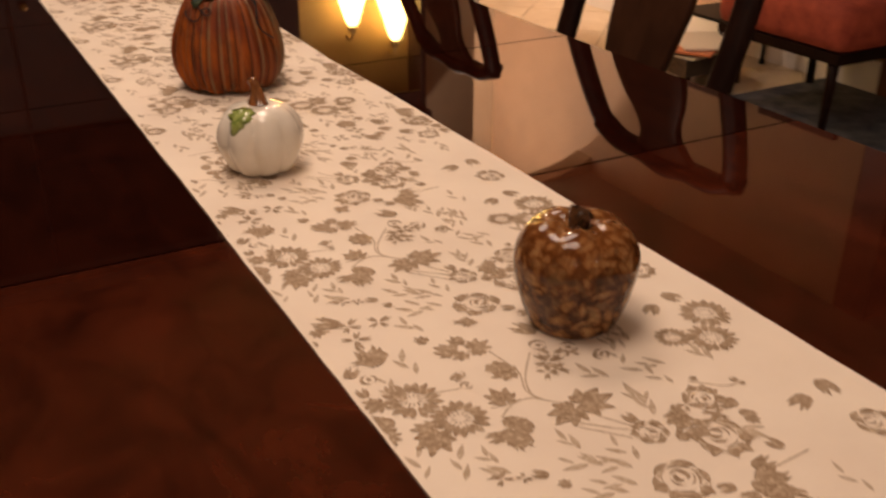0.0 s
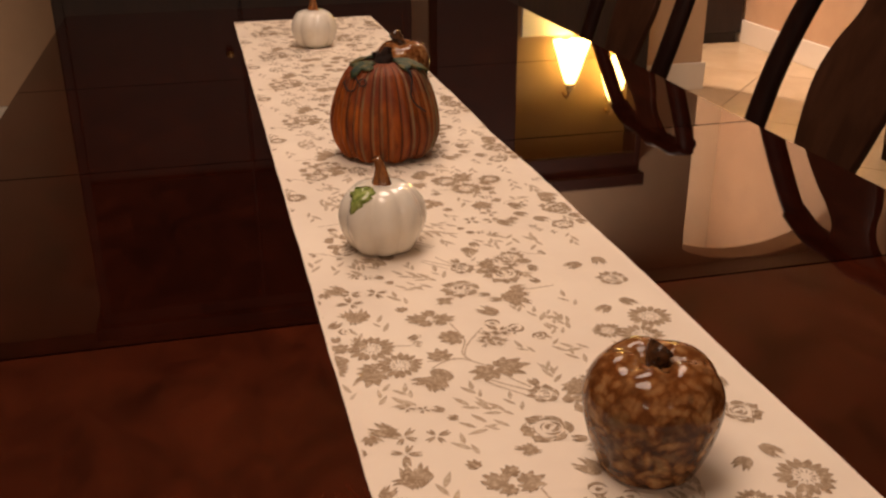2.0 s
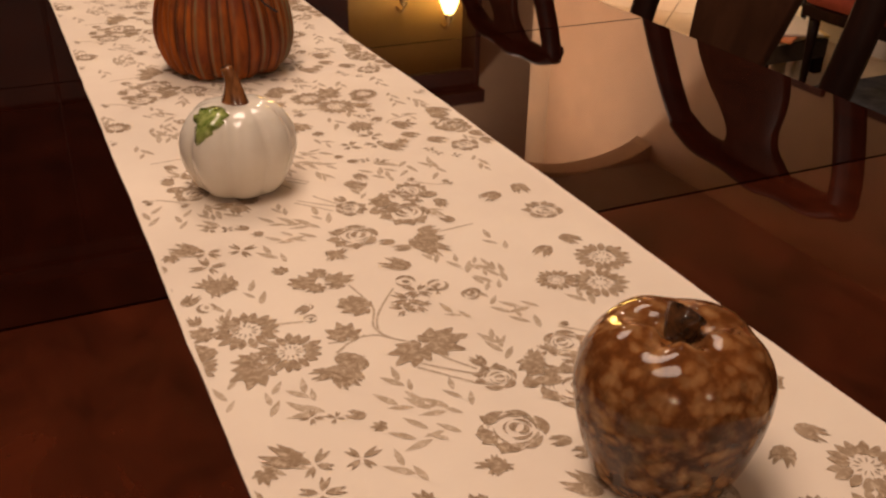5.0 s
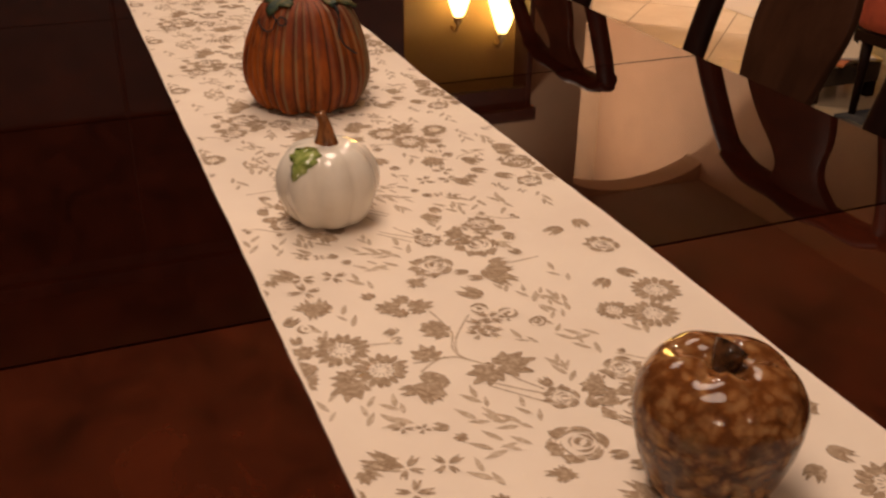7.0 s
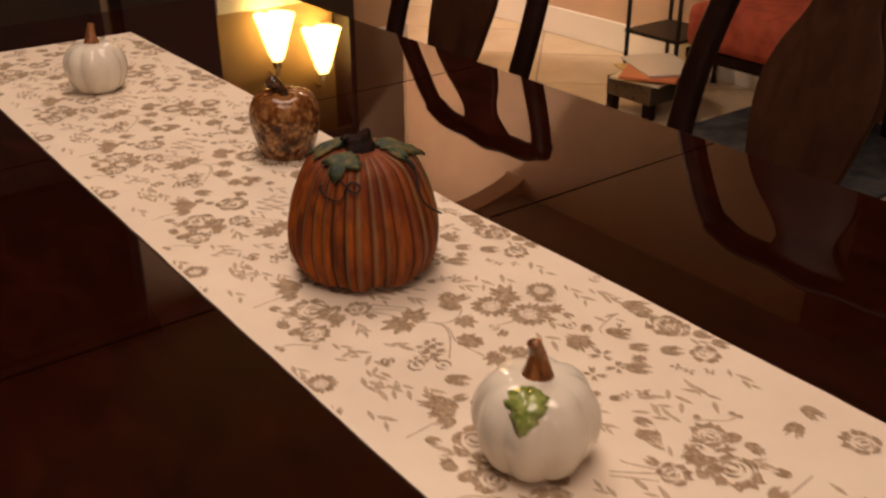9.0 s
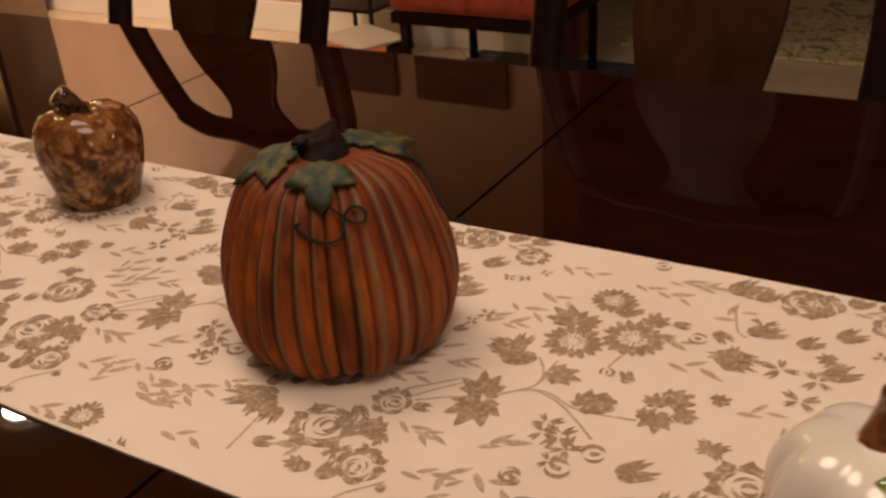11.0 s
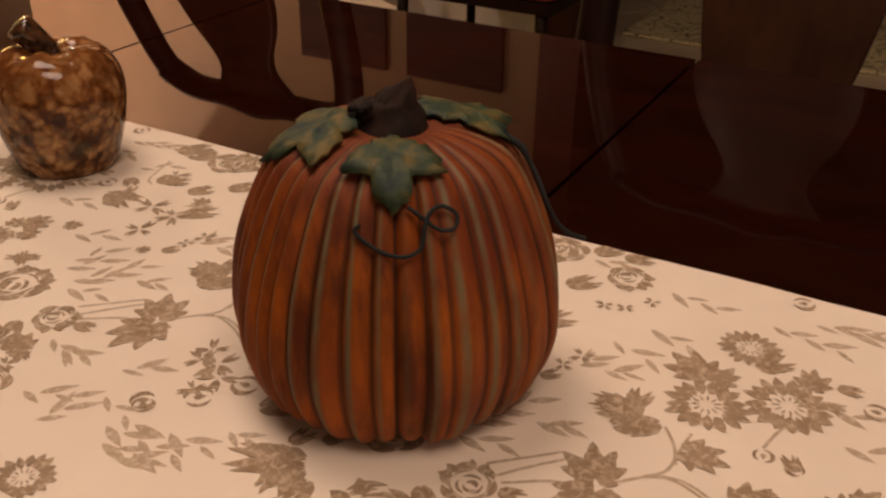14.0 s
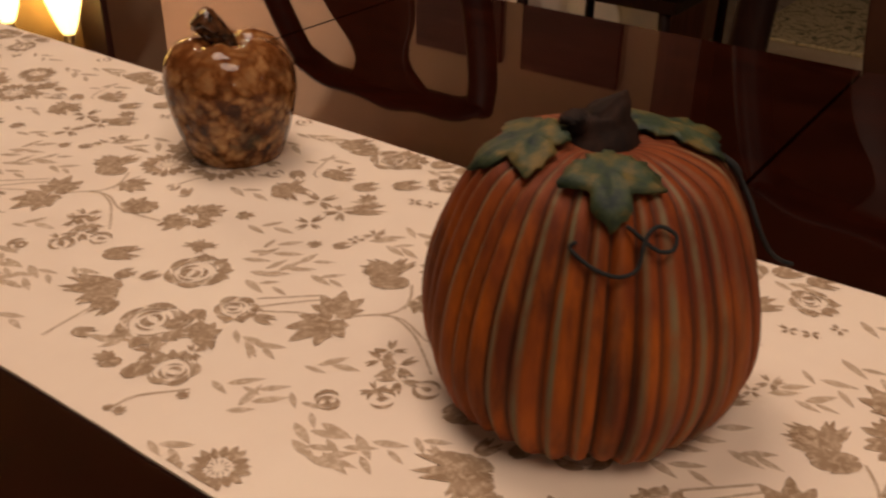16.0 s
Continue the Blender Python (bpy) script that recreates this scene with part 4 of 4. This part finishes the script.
GOLD = plaster("ochre_back_panel", (0.33, 0.205, 0.088))
PALE_STONE = material("pale_stone_top", (0.8, 0.76, 0.68), 0.35)
GLASS_GLOW = material("lit_amber_glass", (0.9, 0.7, 0.35), 0.3)
bsdf(GLASS_GLOW).inputs["Emission Color"].default_value = (1.0, 0.62, 0.16, 1)
bsdf(GLASS_GLOW).inputs["Emission Strength"].default_value = 24.0
BULB_GLOW = material("lit_bulb", (1, 0.9, 0.7), 0.3)
bsdf(BULB_GLOW).inputs["Emission Color"].default_value = (1.0, 0.78, 0.38, 1)
bsdf(BULB_GLOW).inputs["Emission Strength"].default_value = 120.0
BRASS = material("aged_brass", (0.35, 0.22, 0.08), 0.35, 0.9)
lit_cabinet()


def bell_lamp(place):
    """A small lamp: a bell of amber glass, open below, hung from a brass arm."""
    t = thing("bell_lamp", place, "small lit lamp with flared amber glass shade", "lamp", "lamps in the cabinet")
    prof = smooth_profile([(0.018, 0.075), (0.030, 0.05), (0.046, 0.0), (0.064, -0.06), (0.082, -0.115)], 5)
    bm = bmesh.new()
    rings = [[bm.verts.new((r * math.cos(2 * math.pi * k / 24), r * math.sin(2 * math.pi * k / 24), z)) for k in range(24)] for r, z in prof]
    for a, b in zip(rings, rings[1:]):
        for k in range(24):
            bm.faces.new((a[k], a[(k + 1) % 24], b[(k + 1) % 24], b[k]))
    ob = part("shade", bm, GLASS_GLOW, t, "flared amber glass shade")
    so = ob.modifiers.new("thick", "SOLIDIFY")
    so.thickness = 0.003
    part("bulb", lathe(bmesh.new(), smooth_profile([(0, -0.05), (0.022, -0.035), (0.028, -0.01), (0.018, 0.025), (0.011, 0.045)], 4), 16), BULB_GLOW, t, "glowing bulb")
    part("socket", lathe(bmesh.new(), [(0.014, 0.045), (0.02, 0.06), (0.02, 0.1), (0.008, 0.115)], 16), BRASS, t)
    part("arm", tube(bmesh.new(), spline([(0, 0, 0.112), (0, 0.015, 0.14), (0, 0.05, 0.15), (0, 0.079, 0.14)], 5), 0.006, 8), BRASS, t)
    return t


bell_lamp((1.375, 3.40, 1.33))
bell_lamp((1.59, 3.40, 1.42))


def armoire():
    t = thing("armoire", (-0.08, Y_NORTH - 0.002, 0), "tall dark-stained wooden armoire against the wall", "cabinet")
    part("carcass", box(bmesh.new(), (-0.64, -0.5, 0.05), (0.64, 0, 2.16), 0.008), FRAME_WOOD, t, smooth=False)
    part("cornice", box(bmesh.new(), (-0.67, -0.53, 2.161), (0.67, 0, 2.22), 0.012), FRAME_WOOD, t, smooth=False)
    part("plinth", box(bmesh.new(), (-0.62, -0.48, 0), (0.62, -0.01, 0.049), 0.003), FRAME_WOOD, t, smooth=False)
    for s in (-1, 1):
        part("upper_door", box(bmesh.new(), (min(0.004 * s, 0.6 * s), -0.522, 1.56), (max(0.004 * s, 0.6 * s), -0.501, 2.1), 0.005), EBONY_DOOR, t, "near-black upper door", smooth=False)
        door = part("door", box(bmesh.new(), (min(0.004 * s, 0.6 * s), -0.522, 0.12), (max(0.004 * s, 0.6 * s), -0.501, 1.545), 0.005), FRAME_WOOD, t, smooth=False)
        part("knob", lathe(bmesh.new(), [(0.006, 0), (0.006, 0.012), (0.014, 0.02), (0.012, 0.03), (0.003, 0.034)], 14), BRASS, door).matrix_basis = pose(s * 0.05, -0.522, 1.1, 90)
    return t


armoire()

PICTURE = material("dark_landscape_print", (0.05, 0.02, 0.025), 0.7)
_c = ramp(PICTURE, noise_of(PICTURE, coords(PICTURE, (1, 1.2, 9)), 2.2, 4, 0.6), [(0.3, (0.016, 0.005, 0.006)), (0.55, (0.045, 0.014, 0.014)), (0.75, (0.10, 0.045, 0.035))])
link(PICTURE, _c, bsdf(PICTURE).inputs["Base Color"])


def wall_picture(y0, y1, z0, z1):
    t = thing("wall_picture", (X_EAST, (y0 + y1) / 2, (z0 + z1) / 2), "dark unframed canvas picture hung on the tan wall", "picture", "pictures on the wall")
    hy, hz = (y1 - y0) / 2, (z1 - z0) / 2
    part("canvas", box(bmesh.new(), (-0.028, -hy, -hz), (-0.002, hy, hz), 0.003), PICTURE, t, smooth=False)
    return t


wall_picture(1.88, 2.30, 1.12, 1.73)
wall_picture(2.40, 2.82, 1.12, 1.73)

RED = material("red_upholstery", (0.32, 0.05, 0.025), 0.85)
link(RED, ramp(RED, noise_of(RED, coords(RED), 18.0, 5, 0.6), [(0.3, (0.22, 0.03, 0.015)), (0.7, (0.40, 0.075, 0.035))]), bsdf(RED).inputs["Base Color"])
bump(RED, noise_of(RED, coords(RED), 300.0, 3, 0.6), 0.3, 0.001)


def red_chair():
    t = thing("side_chair", (2.5, 1.72, 0), "low side chair with red upholstered seat and dark legs", "chair")
    part("seat", box(bmesh.new(), (-0.27, -0.29, 0.30), (0.27, 0.29, 0.46), 0.045), RED, t)
    part("seat_frame", box(bmesh.new(), (-0.26, -0.28, 0.265), (0.26, 0.28, 0.302), 0.004), CHAIR_WOOD, t, smooth=False)
    part("backrest", box(bmesh.new(), (0.20, -0.27, 0.50), (0.275, 0.27, 0.98), 0.03), RED, t)
    for y in (-0.24, 0.24):
        part("back_post", tube(bmesh.new(), [(0.235, y, 0.0), (0.235, y, 0.3), (0.255, y, 0.95)], 0.016, 8), CHAIR_WOOD, t)
        part("leg", tube(bmesh.new(), [(-0.24, y, 0.0), (-0.235, y, 0.15), (-0.235, y, 0.27)], [0.012, 0.016, 0.02], 8), CHAIR_WOOD, t)
    return t


red_chair()

NAVY = material("navy_rug_pile", (0.03, 0.035, 0.05), 0.95)
link(NAVY, ramp(NAVY, noise_of(NAVY, coords(NAVY), 14.0, 5, 0.65), [(0.35, (0.015, 0.018, 0.028)), (0.7, (0.085, 0.085, 0.085))]), bsdf(NAVY).inputs["Base Color"])
bump(NAVY, noise_of(NAVY, coords(NAVY), 220.0, 3, 0.6), 0.5, 0.003)
rug = slab("small_rug", (2.2, 1.2, 0.0005), (2.84, 1.98, 0.012), NAVY, None, 0.004, "dark navy rug under the red chair", cat="rug")

LEAFY = material("leafy_upholstery", (0.2, 0.17, 0.1), 0.9)
_v = coords(LEAFY)
_a = noise_of(LEAFY, _v, 17.0, 4, 0.6, 1.6)
_c = ramp(LEAFY, _a, [(0.38, (0.14, 0.13, 0.06)), (0.47, (0.52, 0.42, 0.22)), (0.56, (0.60, 0.50, 0.28)), (0.66, (0.24, 0.18, 0.08))])
link(LEAFY, _c, bsdf(LEAFY).inputs["Base Color"])
bump(LEAFY, noise_of(LEAFY, _v, 260.0, 3, 0.6), 0.4, 0.0015)


slab("area_rug", (3.07, -0.5, 0.0005), (4.9, 1.5, 0.014), LEAFY, None, 0.005, "leafy tan and olive patterned area rug on the tiles", cat="rug")

IRON = material("black_iron", (0.012, 0.01, 0.009), 0.5, 0.6)


def plant_stand():
    t = thing("wire_stand", (2.68, 2.42, 0), "thin-legged black iron stand with a low shelf", "stand")
    for x in (-0.13, 0.13):
        for y in (-0.13, 0.13):
            part("leg", tube(bmesh.new(), [(x, y, 0.0), (x, y, 0.03), (x, y, 0.72)], [0.014, 0.009, 0.009], 8), IRON, t)
    part("shelf", box(bmesh.new(), (-0.14, -0.14, 0.20), (0.14, 0.14, 0.215), 0.003), IRON, t, smooth=False)
    part("shelf", box(bmesh.new(), (-0.15, -0.15, 0.72), (0.15, 0.15, 0.74), 0.003), IRON, t, smooth=False)
    return t


plant_stand()

WICKER = material("dark_wicker", (0.035, 0.02, 0.011), 0.7)
_w = node(WICKER, "ShaderNodeTexWave", Scale=60.0, Distortion=3.0)
link(WICKER, coords(WICKER), _w.inputs["Vector"])
link(WICKER, ramp(WICKER, _w.outputs["Fac"], [(0.2, (0.012, 0.008, 0.006)), (0.8, (0.10, 0.06, 0.03))]), bsdf(WICKER).inputs["Base Color"])
bump(WICKER, _w.outputs["Fac"], 0.8, 0.004)


def basket():
    t = thing("magazine_basket", (2.36, 2.22, 0), "low dark wicker basket on block feet", "basket")
    bm = bmesh.new()
    for lo, hi in (((-0.15, -0.11, 0.06), (0.15, -0.095, 0.13)), ((-0.15, 0.095, 0.06), (0.15, 0.11, 0.13)), ((-0.15, -0.0949, 0.06), (-0.135, 0.0949, 0.13)), ((0.135, -0.0949, 0.06), (0.15, 0.0949, 0.13)), ((-0.134, -0.094, 0.06), (0.134, 0.094, 0.07))):
        box(bm, lo, hi, 0.003)
    part("body", bm, WICKER, t, smooth=False)
    for x in (-0.13, 0.13):
        for y in (-0.09, 0.09):
            part("foot", box(bmesh.new(), (x - 0.018, y - 0.018, 0), (x + 0.018, y + 0.018, 0.0605), 0.003), CHAIR_WOOD, t, smooth=False)
    return t


basket()
PAPERS = [material("magazine_cover", c, 0.35) for c in ((0.7, 0.62, 0.45), (0.65, 0.5, 0.2), (0.6, 0.2, 0.08), (0.72, 0.68, 0.6))]
for i, (dx, dy, turn) in enumerate(((-0.02, 0.0, 12), (0.03, 0.01, -20), (-0.03, -0.01, 32), (0.02, 0.0, 65))):
    mag = part("magazine", box(bmesh.new(), (-0.14, -0.105, 0), (0.14, 0.105, 0.009), 0.002), PAPERS[i], smooth=False)
    mag.matrix_world = pose(2.36 + dx, 2.22 + dy, 0.1305 + i * 0.0095, 0, 0, turn)
    tagged(mag, "glossy magazine lying on the wicker basket", "magazine", "magazines on the basket")


def hall_cabinet():
    t = thing("hall_cabinet", (2.75, 4.59, 0), "low dark wooden cabinet at the end of the hall", "cabinet")
    part("carcass", box(bmesh.new(), (-0.6, -0.14, 0.06), (0.1, 0, 0.9), 0.006), FRAME_WOOD, t, smooth=False)
    part("plinth", box(bmesh.new(), (-0.58, -0.12, 0), (0.08, -0.01, 0.0595), 0.003), FRAME_WOOD, t, smooth=False)
    part("top_board", box(bmesh.new(), (-0.62, -0.16, 0.9005), (0.115, 0, 0.925), 0.005), FRAME_WOOD, t, smooth=False)
    return t


hall_cabinet()


def ceiling_fixture(place, spots):
    t = thing("ceiling_fixture", (*place, 0), "multi-bulb brass ceiling light", "ceiling light", "brass ceiling lights")
    part("canopy", lathe(bmesh.new(), [(0.07, CEIL - 0.001), (0.07, CEIL - 0.02), (0.02, CEIL - 0.05), (0.012, 2.2), (0.03, 2.16), (0.002, 2.13)], 20), BRASS, t)
    for dx, dy in spots:
        arm = part("arm", tube(bmesh.new(), spline([(0, 0, 2.18), (dx * 0.5, dy * 0.5, 2.14), (dx, dy, 2.23)], 5), 0.008, 8), BRASS, t)
        part("cup", lathe(bmesh.new(), [(0.012, 2.235), (0.03, 2.22), (0.034, 2.19)], 14), BRASS, arm).location = (dx, dy, 0)
    return t


for place, spots in FIXTURES:
    ceiling_fixture(place, spots)
# rims for the two added table fills, out of view
for x, y in TABLE_FILLS:
    t = thing("fill_light_rim", (x, y, CEIL), "unseen round white rim of an added fill lamp over the table", "ceiling light", "flush ceiling lights")
    bm = bmesh.new()
    ring = [[bm.verts.new((r * math.cos(2 * math.pi * k / 40), r * math.sin(2 * math.pi * k / 40), z)) for k in range(40)] for r, z in ((0.412, -0.0005), (0.418, -0.03), (0.44, -0.03), (0.446, -0.0005))]
    for p, q in zip(ring, ring[1:]):
        for k in range(40):
            bm.faces.new((p[k], p[(k + 1) % 40], q[(k + 1) % 40], q[k]))
    part("rim", bm, TRIM, t)
CAN_TRIM = material("white_can_trim", (0.8, 0.78, 0.74), 0.4)
# trim rings out of view; the first belongs to the added floor fill
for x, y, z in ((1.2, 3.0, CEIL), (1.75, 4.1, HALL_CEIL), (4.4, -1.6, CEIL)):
    t = thing("unseen_recessed_light", (x, y, z), "unseen round white recessed ceiling light", "ceiling light", "recessed ceiling lights")
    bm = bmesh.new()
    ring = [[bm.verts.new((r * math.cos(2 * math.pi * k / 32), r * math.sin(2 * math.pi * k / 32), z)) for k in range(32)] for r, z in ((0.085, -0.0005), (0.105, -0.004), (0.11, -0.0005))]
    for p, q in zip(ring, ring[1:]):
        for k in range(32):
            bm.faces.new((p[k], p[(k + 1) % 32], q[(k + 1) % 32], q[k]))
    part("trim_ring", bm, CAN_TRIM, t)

# ---- floor tiles, laid on the diagonal ----
TILE = 0.45
_me = bpy.data.meshes.new("floor_tile")
_bm = box(bmesh.new(), (-TILE / 2 + 0.003, -TILE / 2 + 0.003, -0.0035), (TILE / 2 - 0.003, TILE / 2 - 0.003, 0.0), 0.0015)
_bm.to_mesh(_me)
_bm.free()
_me.materials.append(FLOOR)
_floor = bpy.data.objects["floor"]
_rest = bmesh.new()
for i in range(-22, 23):
    for j in range(-22, 23):
        x = 2.55 + (i - j) * TILE * 0.7071
        y = 2.75 + (i + j) * TILE * 0.7071
        if not (X_WEST - 0.1 < x < 5.95 and Y_SOUTH - 0.1 < y < 4.7):
            continue
        m = pose(x, y, 0, 0, 0, 45)
        if 0.6 < x < 3.1 and -0.2 < y < 4.7:
            tile = new("tile", _me)
            tile.parent = _floor
            tile.matrix_world = m
        else:
            box(_rest, (-TILE / 2 + 0.003, -TILE / 2 + 0.003, -0.0035), (TILE / 2 - 0.003, TILE / 2 - 0.003, 0.0), 0, m)
tagged(part("far_tiles", _rest, FLOOR, _floor, smooth=False), kind="stuff")
